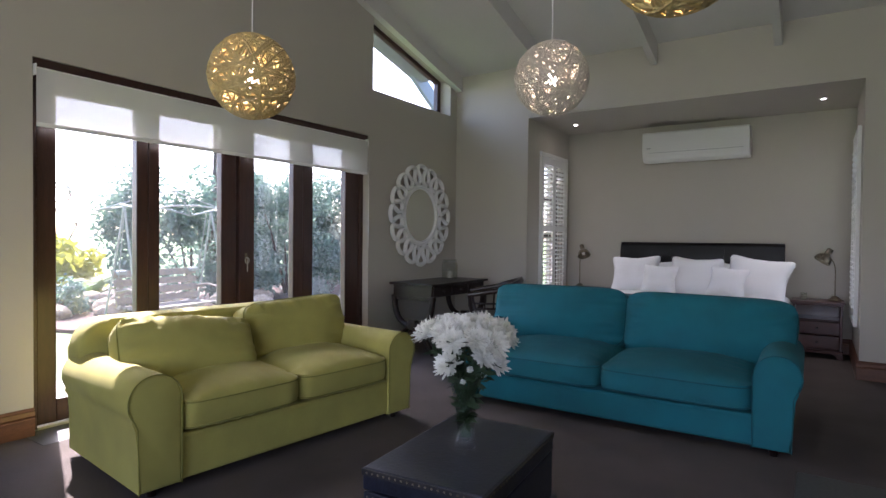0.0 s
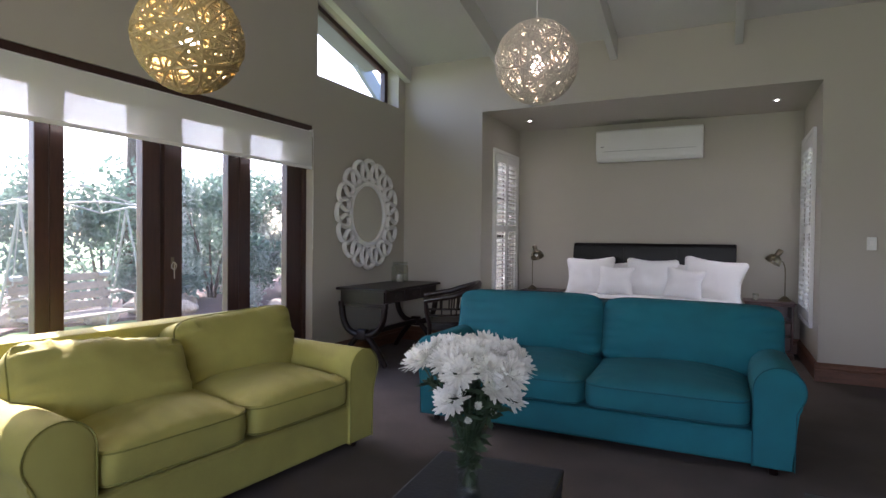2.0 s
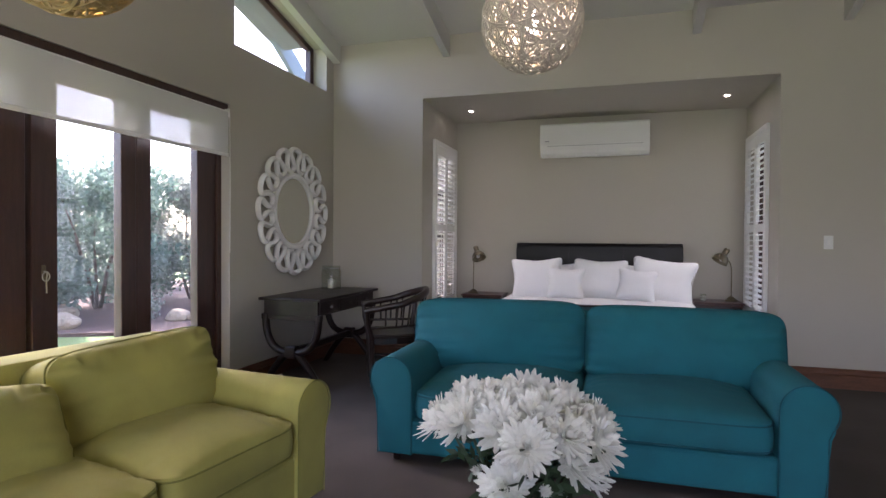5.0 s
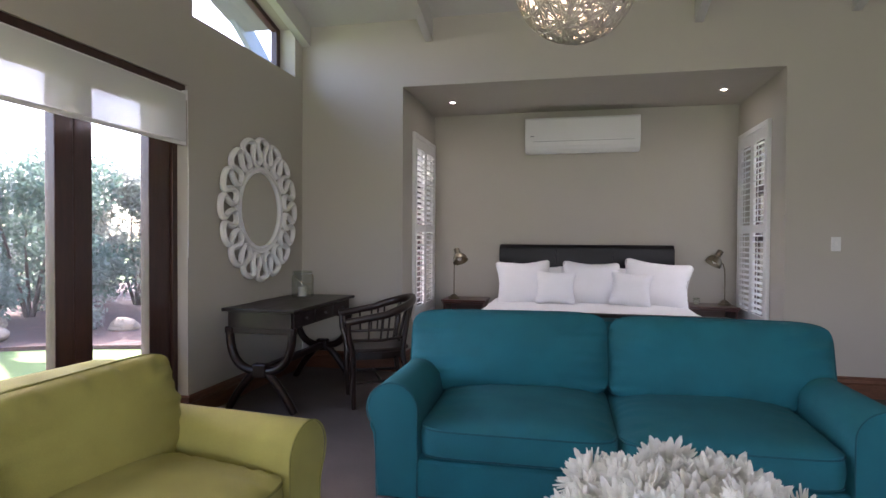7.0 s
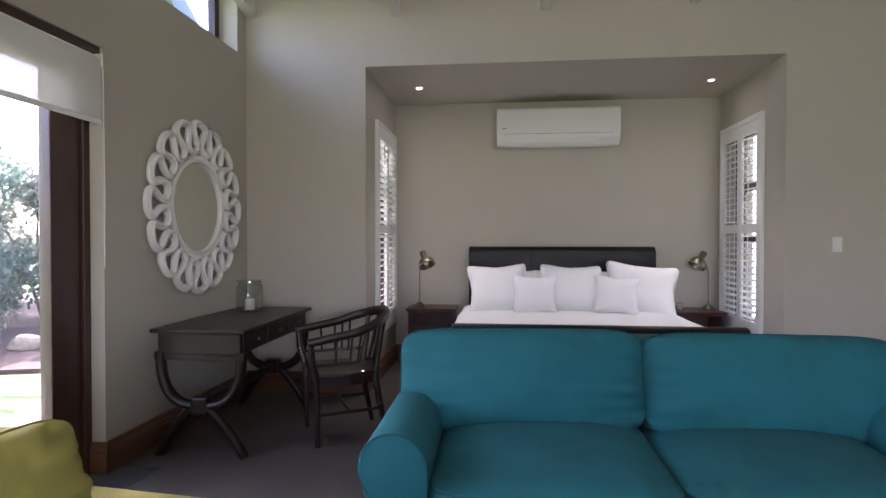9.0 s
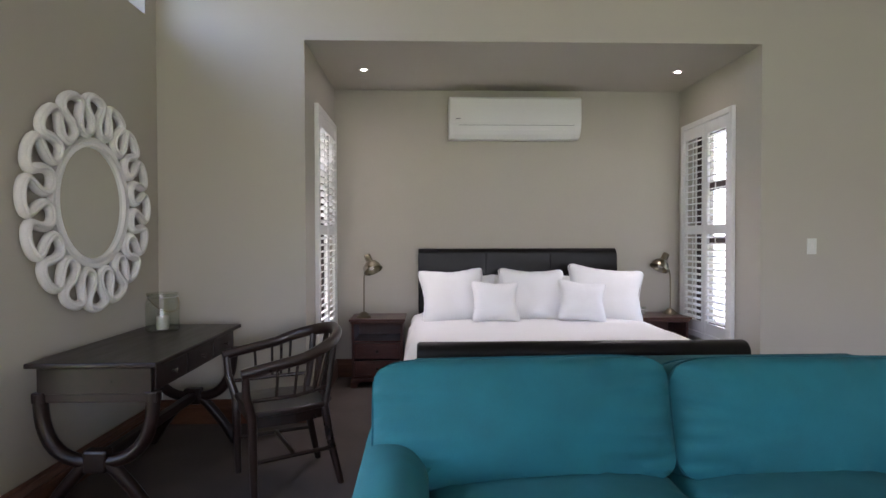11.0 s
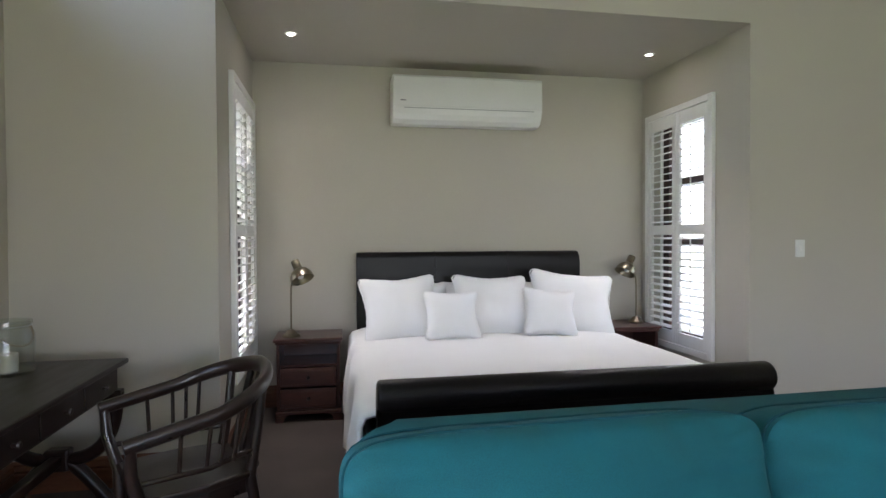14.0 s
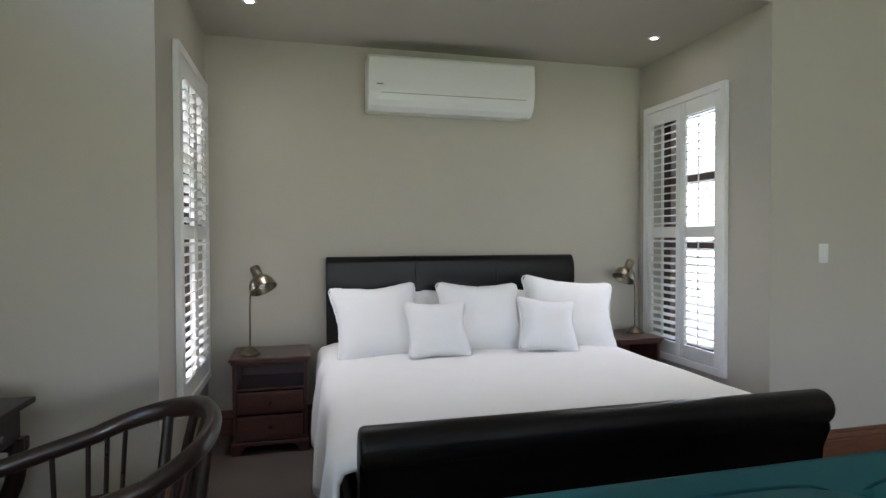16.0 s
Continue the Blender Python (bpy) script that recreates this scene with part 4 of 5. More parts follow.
for y in (dy0 + 0.055, dy1 - 0.055):
    for sx in (-1, 1):
        # upper arc from the apron to the crossing, lower arc from the crossing to the foot
        up_ = [(xm + sx * (0.255 - 0.225 * (s ** 2.2)), y, dz - 0.15 - 0.315 * math.sin(s * math.pi / 2) ** 0.9) for s in [i / 12 for i in range(13)]]
        lo_ = [(xm + sx * (0.03 + 0.24 * (1 - math.cos(s * math.pi / 2)) ** 0.55), y, 0.305 - 0.305 * s ** 1.3) for s in [i / 12 for i in range(13)]]
        part("leg", tube(up_, 0.033, 8, up=(0, 1, 0)), M_DESK, desk, smooth=True)
        part("leg", tube(lo_, 0.031, 8, up=(0, 1, 0)), M_DESK, desk, smooth=True)
        part("bracket", box((xm + sx * 0.255 - 0.028, y - 0.028, dz - 0.19), (xm + sx * 0.255 + 0.028, y + 0.028, dz - 0.14), 0.006), M_DESK, desk)
    part("crossing_block", box((xm - 0.055, y - 0.034, 0.255), (xm + 0.055, y + 0.034, 0.36), 0.012), M_DESK, desk)
    part("end_panel", box((xm - 0.26, y - 0.012, dz - 0.19), (xm + 0.26, y + 0.012, dz - 0.15), 0.004), M_DESK, desk)
part("stretcher", box((xm - 0.025, dy0 + 0.085, 0.282), (xm + 0.025, dy1 - 0.085, 0.332), 0.008), M_DESK, desk)

jar = thing("candle_lantern", "clear glass jar lantern with rope handle on the desk", "lantern", pose(-3.70, 5.80, dz))
part("glass", lathe([(0, 0.0), (0.088, 0.0), (0.097, 0.012), (0.098, 0.17), (0.085, 0.20), (0.083, 0.212), (0.090, 0.218), (0.089, 0.232), (0.078, 0.232), (0.078, 0.21), (0.081, 0.198), (0.093, 0.168), (0.092, 0.014), (0, 0.008)], 36), M_JAR, jar, smooth=True)
part("candle", lathe([(0, 0.010), (0.036, 0.010), (0.037, 0.085), (0.034, 0.088), (0, 0.084)], 24), M_CANDLE, jar, "cream candle", smooth=True)
part("wire", tube([(0.086 * math.cos(q * 2 * math.pi / 28), 0.086 * math.sin(q * 2 * math.pi / 28), 0.208) for q in range(28)], 0.0022, 6, closed=True), M_STEEL, jar)
part("handle", tube([(0.099 * math.cos(a) , 0.099 * math.cos(a) * -0.2 + 0.10 * math.sin(a) * 0.9, 0.208 - 0.105 * math.sin(a)) for a in [math.pi * i / 20 for i in range(21)]], 0.004, 6), M_ROPE, jar, "rope-wrapped wire handle hanging down")

# ---- captain's chair ----
ch = thing("desk_chair", "dark wooden captain's chair with curved rail at the desk", "chair", pose(-2.865, 5.42, 0, 0, 0, 208 - 270))
# local: faces -y, back at +y
seat_pts = [(-0.225, -0.23), (0.225, -0.23), (0.235, 0.0), (0.20, 0.16), (0.11, 0.23), (-0.11, 0.23), (-0.20, 0.16), (-0.235, 0.0)]
part("seat", prism(seat_pts, "z", 0.425, 0.455, bevel=0.008), M_CHAIR, ch)
part("apron", prism([(x * 0.93, y * 0.93) for x, y in seat_pts], "z", 0.37, 0.424), M_CHAIR, ch)


def rail_pt(s):
    """Horseshoe rail, s from -1 (one arm end) over 0 (back) to 1."""
    a = s * radians(118)
    x, y = 0.285 * math.sin(a) * (1.0 if abs(a) < 1.5708 else 1.0), 0.02 + 0.265 * math.cos(a)
    if abs(a) > 1.5708:
        y = 0.02 - 0.30 * (abs(a) - 1.5708) / radians(28)
        x = math.copysign(0.285 - 0.012 * (abs(a) - 1.5708), a)
    return Vector((x, y, 0.815 - 0.15 * abs(s) ** 1.5))


part("top_rail", tube([rail_pt(i / 24) for i in range(-24, 25)], [0.020 + 0.007 * (1 - abs(i) / 24) for i in range(-24, 25)], 10, flat=1.35, up=(0, 0, 1)), M_CHAIR, ch, smooth=True)
for sx in (-1, 1):
    e = rail_pt(sx)
    part("front_leg", tube([(sx * 0.215, -0.21, 0), (sx * 0.222, -0.215, 0.22), (sx * 0.225, -0.22, 0.43), (sx * 0.262, -0.255, 0.56), (e.x, e.y + 0.02, e.z - 0.005)], [0.018, 0.022, 0.024, 0.021, 0.018], 8), M_CHAIR, ch, smooth=True)
    part("back_leg", tube([(sx * 0.205, 0.25, 0), (sx * 0.185, 0.195, 0.25), (sx * 0.175, 0.17, 0.43), (sx * 0.175, 0.20, 0.6), (sx * 0.185, 0.222, 0.785)], [0.018, 0.022, 0.023, 0.020, 0.018], 8), M_CHAIR, ch, smooth=True)
    part("stretcher", tube([(sx * 0.218, -0.21, 0.20), (sx * 0.192, 0.21, 0.20)], 0.012, 8), M_CHAIR, ch, smooth=True)
    part("arm_rail", tube([(sx * 0.243, -0.225, 0.52), (sx * 0.245, 0.0, 0.52), (sx * 0.18, 0.18, 0.53)], 0.011, 8), M_CHAIR, ch, smooth=True)
    for s in (0.86, 0.78, 0.70, 0.60):
        t_ = rail_pt(sx * s)
        part("spindle", tube([(sx * 0.242, t_.y * 0.9 - 0.01, 0.525), (t_.x, t_.y, t_.z)], 0.0085, 6), M_CHAIR, ch, smooth=True)
for i, x in enumerate((-0.085, 0.0, 0.085)):
    t_ = rail_pt(x / 0.285 * 0.45)
    part("back_splat", moved(box((-0.5, -0.5, -0.5), (0.5, 0.5, 0.5)), Matrix.LocRotScale(((x + t_.x) / 2, (0.19 + t_.y) / 2, 0.63), Euler((radians(-14), 0, 0)), (0.05 if i != 1 else 0.035, 0.012, 0.36))), M_CHAIR, ch)
part("stretcher", tube([(-0.21, 0.0, 0.20), (0.21, 0.0, 0.20)], 0.012, 8), M_CHAIR, ch, smooth=True)

# ---- bed ----
bed = thing("bed", "king size sleigh bed upholstered in black leather", "bed")
bx0, bx1 = -2.15, -0.25
hb = [(7.70, 0.05), (7.70, 1.05), (7.735, 1.15), (7.735, 1.20)] + [(7.69 + 0.046 * math.cos(a), 1.19 + 0.046 * math.sin(a)) for a in [i * math.pi / 12 for i in range(1, 13)]] + [(7.645, 1.13), (7.62, 1.02), (7.625, 0.7), (7.64, 0.05)]
part("headboard", prism(hb, "x", bx0, bx1, bevel=0.012), M_LEATHER, bed, smooth=True)
for x in (bx0 + 0.64, bx1 - 0.64):
    part("seam", tube([(x, 7.622, 0.72), (x, 7.6185, 1.02), (x, 7.643, 1.135), (x, 7.648, 1.205), (x, 7.685, 1.238)], 0.004, 6), M_LEATHER, bed, "stitched leather seam")
fbz, fr_ = 0.678, 0.070
fb = [(5.50, 0.06), (5.53, 0.30), (5.515, 0.60)] + [(5.445 + fr_ * math.cos(a), fbz + fr_ * math.sin(a)) for a in [-0.2 + i * (math.pi * 1.45) / 18 for i in range(19)]] + [(5.455, 0.52), (5.475, 0.30), (5.44, 0.06)]
part("footboard", prism(fb, "x", bx0 + 0.016, bx1 - 0.004, bevel=0.018), M_LEATHER, bed, smooth=True)
for x in (bx0 + 0.02, bx1 - 0.08):
    part("side_rail", box((x, 5.53, 0.14), (x + 0.06, 7.62, 0.36), 0.012), M_LEATHER, bed)
part("mattress", box((bx0 + 0.05, 5.56, 0.33), (bx1 - 0.05, 7.61, 0.60), 0.05, seg=4), M_LINEN, bed, "white mattress under the duvet")
for x in (bx0 + 0.05, bx1 - 0.05):
    for y in (5.48, 7.66):
        part("foot", box((x - 0.035, y - 0.025, 0.0), (x + 0.035, y + 0.025, 0.07), 0.006), M_DESK, bed)

# duvet: draped over the mattress, hanging down both sides in soft folds
duv = bmesh.new()
NXd, NYd = 64, 46
y0, y1 = 5.545, 7.60
half = (bx1 - bx0) / 2
flat_w, drop_l = half - 0.01, 0.50
rows_ = []
for j in range(NYd + 1):
    v = j / NYd
    y = y0 + v * (y1 - y0)
    row = []
    for i in range(NXd + 1):
        s = (i / NXd * 2 - 1) * (flat_w + drop_l)
        a = abs(s)
        sg = 1 if s > 0 else -1
        over = a - flat_w
        if over <= 0:
            x = s
            z = 0.645 - 0.022 * (a / flat_w) ** 4 + 0.010 * noise.noise(Vector((s * 2.2, y * 2.4, 3)))
            if v > 0.78:
                z += 0.012 * (v - 0.78) / 0.22
        else:
            q = min(over / 0.12, 1)
            fold = 0.032 * math.sin(y * 10 + noise.noise(Vector((y * 2, sg * 3, 0))) * 3) * min(over / 0.3, 1)
            x = sg * (flat_w + 0.075 * math.sin(q * math.pi / 2) + 0.05 * over + fold)
            z = 0.623 - 0.06 * q * q - max(over - 0.08, 0) * (0.98 + 0.08 * math.sin(y * 4))
        ease = min(v / 0.08, 1)
        z -= (1 - ease) ** 2 * 0.05
        row.append(duv.verts.new(((bx0 + bx1) / 2 + x, y, z)))
    rows_.append(row)
for a, b in zip(rows_, rows_[1:]):
    for i in range(NXd):
        duv.faces.new((a[i], a[i + 1], b[i + 1], b[i]))
dv = new("duvet", mesh_of("duvet", duv, M_LINEN, True))
sd = dv.modifiers.new("thick", "SOLIDIFY")
sd.thickness, sd.offset = 0.02, -1
tagged(dv, "white duvet cover draped over the bed", "duvet")


def pillow(label, w, h, th, at, lean, turn, seed, frill=True, spin=0):
    p = thing("pillow", label, "pillow", pose(*at, 90 - lean, 0, turn) @ pose(0, 0, 0, 0, 0, spin), group="pillows on the bed")
    part("cover", cushion(w, h, th, 12, 0, True, 21, seed, 0.011), M_LINEN, p, smooth=True)
    if frill:
        ring = []
        for a, b in (((-1, -1), (1, -1)), ((1, -1), (1, 1)), ((1, 1), (-1, 1)), ((-1, 1), (-1, -1))):
            for i in range(40):
                t = i / 40
                q = soft_map((a[0] + (b[0] - a[0]) * t, a[1] + (b[1] - a[1]) * t, 0), w, h, th, 12, 0, True)
                k = 1.014 + 0.012 * math.sin(i * 2.2) * math.sin(i * 0.9 + seed)
                ring.append((q.x * k, q.y * k, 0.003 * math.sin(i * 3.1)))
        part("edging", tube(ring, 0.005, 5, closed=True), M_LINEN, p, "knotted white edging")
    return p


for x, sd_ in ((-1.72, 31), (-1.17, 32), (-0.66, 33)):
    pillow("white sleeping pillow lying at the headboard", 0.62, 0.42, 0.17, (x, 7.47, 0.79), 24, 0, sd_, False)
pillow("large white square pillow with knotted edging, leaning on the headboard", 0.54, 0.50, 0.18, (-1.84, 7.22, 0.82), 30, 4, 21, spin=3)
pillow("large white square pillow with knotted edging, leaning on the headboard", 0.54, 0.50, 0.18, (-1.15, 7.22, 0.82), 30, -2, 22, spin=-2)
pillow("large white square pillow with knotted edging, leaning on the headboard", 0.62, 0.52, 0.19, (-0.50, 7.22, 0.825), 30, -6, 23, spin=-7)
pillow("small white cushion with knotted edging, leaning on the larger pillows", 0.37, 0.34, 0.13, (-1.50, 6.99, 0.80), 28, 3, 24, spin=-2)
pillow("small white cushion with knotted edging, leaning on the larger pillows", 0.37, 0.34, 0.13, (-0.77, 6.99, 0.80), 28, -3, 25, spin=-6)


# ---- nightstands and lamps ----
def nightstand(x0, x1, group="nightstands"):
    ns = thing("nightstand", "dark mahogany nightstand with open shelf and two drawers", "nightstand", group=group)
    ya, yb, zt = 7.33, 7.725, 0.615
    part("top", box((x0, ya - 0.025, zt - 0.022), (x1, yb, zt), 0.006), M_NS, ns)
    part("cornice", box((x0 + 0.012, ya - 0.012, zt - 0.045), (x1 - 0.012, yb - 0.002, zt - 0.0225), 0.008), M_NS, ns)
    a, b = x0 + 0.022, x1 - 0.022
    for xa, xb in ((a, a + 0.022), (b - 0.022, b)):
        part("side_panel", box((xa, ya, 0.085), (xb, yb - 0.005, zt - 0.0455), 0.003), M_NS, ns)
    part("back_panel", box((a + 0.022, yb - 0.02, 0.085), (b - 0.022, yb - 0.006, zt - 0.046)), M_NS, ns)
    part("shelf", box((a + 0.022, ya + 0.003, 0.405), (b - 0.022, yb - 0.02, 0.42), 0.003), M_NS, ns)
    part("divider", box((a + 0.022, ya + 0.004, 0.085), (b - 0.022, yb - 0.021, 0.10), 0.002), M_NS, ns)
    for za, zb in ((0.105, 0.245), (0.258, 0.398)):
        d = part("drawer", box((a + 0.025, ya - 0.012, za), (b - 0.025, ya + 0.30, zb), 0.006), M_NS, ns)
        part("drawer_front", box((a + 0.045, ya - 0.017, za + 0.02), (b - 0.045, ya - 0.0125, zb - 0.02), 0.002), M_NS, d)
        part("knob", moved(lathe([(0, 0), (0.007, 0), (0.006, 0.01), (0.014, 0.018), (0.010, 0.026), (0, 0.027)], 14), pose((a + b) / 2, ya - 0.017, (za + zb) / 2, 90)), M_DESK, d, smooth=True)
    part("plinth", box((x0 + 0.012, ya - 0.012, 0.055), (x1 - 0.012, yb - 0.004, 0.084), 0.008), M_NS, ns)
    for xa, xb, s in ((x0 + 0.012, x0 + 0.11, 1), (x1 - 0.11, x1 - 0.012, -1)):
        o = [(xa, 0.0), (xa, 0.055), (xb, 0.055), (xb - 0.03, 0.035), (xb - 0.045, 0.0)] if s > 0 else [(xb, 0.0), (xb, 0.055), (xa, 0.055), (xa + 0.03, 0.035), (xa + 0.045, 0.0)]
        part("bracket_foot", prism(o, "y", ya - 0.010, ya + 0.015), M_NS, ns)
        part("bracket_foot", prism(o, "y", yb - 0.04, yb - 0.015), M_NS, ns)
    return zt


ZT = nightstand(-2.765, -2.265)
nightstand(-0.175, 0.325)


def desk_lamp(at, turn):
    l = thing("bedside_lamp", "antique brass gooseneck lamp with a dome shade, on a nightstand", "lamp", pose(*at, 0, 0, turn), group="bedside lamps")
    part("base", lathe([(0, 0), (0.068, 0), (0.070, 0.006), (0.060, 0.018), (0.050, 0.022), (0.034, 0.040), (0.016, 0.052), (0, 0.054)], 12), M_BRASS, l)
    pts = [(0, 0, 0.05), (0, 0, 0.30), (0.004, 0, 0.37), (0.022, 0, 0.425), (0.055, 0, 0.465), (0.09, 0, 0.475)]
    part("neck", tube(pts, 0.0065, 10), M_BRASS, l, smooth=True)
    sh = part("shade", moved(lathe([(0, 0.095), (0.026, 0.095), (0.028, 0.088), (0.028, 0.035), (0.034, 0.03), (0.056, 0.015), (0.070, -0.012), (0.076, -0.045), (0.073, -0.045), (0.067, -0.012), (0.053, 0.012), (0.026, 0.027), (0, 0.027)], 32), pose(0.112, 0, 0.475, 0, -34, 0) @ Matrix.Scale(1.16, 4)), M_BRASS, l, smooth=True)
    part("bulb", moved(lathe([(0, 0.02), (0.012, 0.015), (0.022, -0.01), (0.020, -0.03), (0, -0.04)], 16), pose(0.11, 0, 0.47, 0, -28, 0)), M_WHITE, l, "unlit white bulb", smooth=True)


desk_lamp((-2.645, 7.45, ZT), -48)
desk_lamp((0.235, 7.56, ZT), 200)
cd = thing("candle_glass", "small clear glass with a white candle, on the nightstand", "candle", pose(-0.055, 7.50, ZT))
part("glass", lathe([(0, 0), (0.030, 0), (0.032, 0.075), (0.030, 0.075), (0.028, 0.005), (0, 0.005)], 24), M_JAR, cd, smooth=True)
part("wax", lathe([(0, 0.006), (0.027, 0.006), (0.027, 0.05), (0, 0.05)], 20), M_CANDLE, cd)

# ---- garden ----
GZ = -0.10
tagged(part("ground", box((-900, -900, GZ - 0.4), (900, 900, GZ)), M_LAWN), "sunlit green lawn reaching into the distance", "lawn", kind="structure")
bed_o = [(-8.4, 3.6), (-9.2, 4.6), (-8.9, 6.2), (-7.6, 6.9), (-6.2, 7.3), (-5.2, 9.0), (-6.5, 14), (-14, 16), (-17, 9), (-13, 3.4), (-10.5, 2.9)]
tagged(part("flower_bed", prism(bed_o, "z", GZ - 0.02, GZ + 0.05), M_MULCH), "garden bed covered in brown bark mulch", "flower bed", kind="structure")
ext = thing("patio", "pale paving outside the garden doors", "patio", kind="structure")
pave = None
for i in range(3):
    for j in range(14):
        x, y = -4.27 - 0.45 * (i + 1), 0.9 + 0.46 * j
        if pave is None:
            pave = mesh_of("paver", box((0, 0, GZ - 0.01), (0.44, 0.45, GZ + 0.035), 0.006, seg=1), M_PAVE)
        o = new("paver", pave)
        o.parent, o.location = ext, (x, y, 0)


def leaves_in(bm, c, rad, n, size, rng, up=0.2):
    for _ in range(n):
        d = Vector((rng.gauss(0, 1), rng.gauss(0, 1), rng.gauss(0, 1))).normalized()
        k = rng.random() ** 0.45
        p = Vector((c[0] + d.x * rad[0] * k, c[1] + d.y * rad[1] * k, c[2] + d.z * rad[2] * k))
        t = Vector((rng.gauss(0, 1), rng.gauss(0, 1), rng.gauss(up, 0.8))).normalized()
        s = t.orthogonal().normalized()
        s = (s * math.cos(rng.random() * 6.28) + t.cross(s) * math.sin(rng.random() * 6.28)).normalized()
        L, w = size * rng.uniform(0.7, 1.4), size * rng.uniform(0.2, 0.34)
        v = [bm.verts.new(q) for q in (p - t * L * 0.5, p + s * w, p + t * L * 0.5, p - s * w)]
        bm.faces.new(v)


def shrub(name, label, at, r, h, n, size, material, seed, stems=5):
    """A bush: forked stems and a crown of many clumps of small leaves."""
    rng = random.Random(seed)
    t = thing(name, label, "shrub" if name != "tree" else "tree", pose(*at), group="garden shrubs")
    st, lv = bmesh.new(), bmesh.new()
    for k in range(stems):
        a = 2 * math.pi * k / stems + rng.uniform(-0.4, 0.4)
        e = Vector((r * 0.6 * math.cos(a), r * 0.6 * math.sin(a), h * rng.uniform(0.6, 0.9)))
        m = e * 0.5 + Vector((rng.uniform(-0.1, 0.1), rng.uniform(-0.1, 0.1), 0.1 * h))
        tube([(0.05 * math.cos(a), 0.05 * math.sin(a), -0.03), m * 0.5, m, e], [0.035, 0.028, 0.02, 0.006], 6, st)
    clumps = 34
    for k in range(clumps):
        z = rng.uniform(0.12, 0.95)
        w = r * math.sqrt(max(0.05, 1 - ((z - 0.42) / 0.6) ** 2))
        a, q = rng.uniform(0, 6.283), rng.uniform(0.2, 1) ** 0.6
        c = (w * q * math.cos(a), w * q * math.sin(a), h * z)
        s = rng.uniform(0.22, 0.40) * r
        leaves_in(lv, c, (s, s, s * 1.15), n // clumps, size, rng)
    part("trunk", st, M_BARK, t)
    tagged(part("crown", lv, material, t, "many small leaves"), kind="stuff")
    return t


shrub("shrub", "large dense dark green garden shrub", (-11.0, 7.0, GZ + 0.05), 1.5, 2.75, 15000, 0.11, M_LEAF, 41)
shrub("shrub", "large dense dark green garden shrub", (-10.2, 8.9, GZ + 0.05), 1.5, 2.9, 15000, 0.11, M_LEAF, 42)
shrub("shrub", "tall grey-green garden shrub with fine leaves", (-9.8, 10.9, GZ + 0.05), 1.3, 2.5, 11000, 0.10, M_LEAF2, 43)
shrub("shrub", "tall grey-green garden shrub with fine leaves", (-8.4, 12.8, GZ + 0.05), 1.3, 2.0, 6000, 0.11, M_LEAF2, 44)
shrub("shrub", "loose grey-green garden shrub", (-6.9, 10.6, GZ + 0.05), 0.8, 1.3, 3000, 0.09, M_LEAF2, 45)
shrub("shrub", "loose grey-green garden shrub", (-13.5, 11.5, GZ + 0.05), 2.0, 2.7, 6000, 0.16, M_LEAF2, 46)
shrub("shrub", "low yellow-leaved garden shrub", (-13.4, 5.3, GZ + 0.05), 0.9, 1.05, 2200, 0.2, M_LEAFY, 47)
shrub("shrub", "low green garden bush", (-10.2, 4.15, GZ + 0.05), 0.42, 0.55, 1800, 0.07, M_LEAF, 48)
shrub("shrub", "low grey garden bush", (-9.4, 5.05, GZ + 0.05), 0.40, 0.46, 1800, 0.06, M_LEAF2, 49)
shrub("shrub", "low grey garden bush", (-8.3, 7.9, GZ + 0.05), 0.38, 0.42, 1800, 0.06, M_LEAF2, 50)
shrub("shrub", "low yellow-green grass clump", (-5.9, 8.6, GZ + 0.02), 0.3, 0.38, 1500, 0.09, M_LEAFY, 51)


def bare_tree(label, at, h, seed, leafn, material):
    rng = random.Random(seed)
    t = thing("tree", label, "tree", pose(*at), group="garden trees")
    st, lv = bmesh.new(), bmesh.new()

    def branch(p, d, L, r, depth):
        mid = p + d * L * 0.5 + Vector((rng.uniform(-1, 1), rng.uniform(-1, 1), 0)) * L * 0.08
        e = p + d * L
        tube([p, mid, e], [r, r * 0.8, r * 0.6], 6, st)
        if depth == 0:
            leaves_in(lv, e, (L * 0.8, L * 0.8, L * 0.6), leafn, 0.09, rng)
            return
        for k in range(3 if depth > 1 else 4):
            nd = (d + Vector((rng.gauss(0, 0.5), rng.gauss(0, 0.5), rng.uniform(-0.05, 0.45)))).normalized()
            branch(e, nd, L * rng.uniform(0.6, 0.8), r * 0.6, depth - 1)
    branch(Vector((0, 0, -0.05)), Vector((0.05, 0.03, 1)).normalized(), h * 0.3, h * 0.012, 3)
    part("trunk", st, M_BARK, t)
    tagged(part("crown", lv, material, t, "sparse small leaves"), kind="stuff")


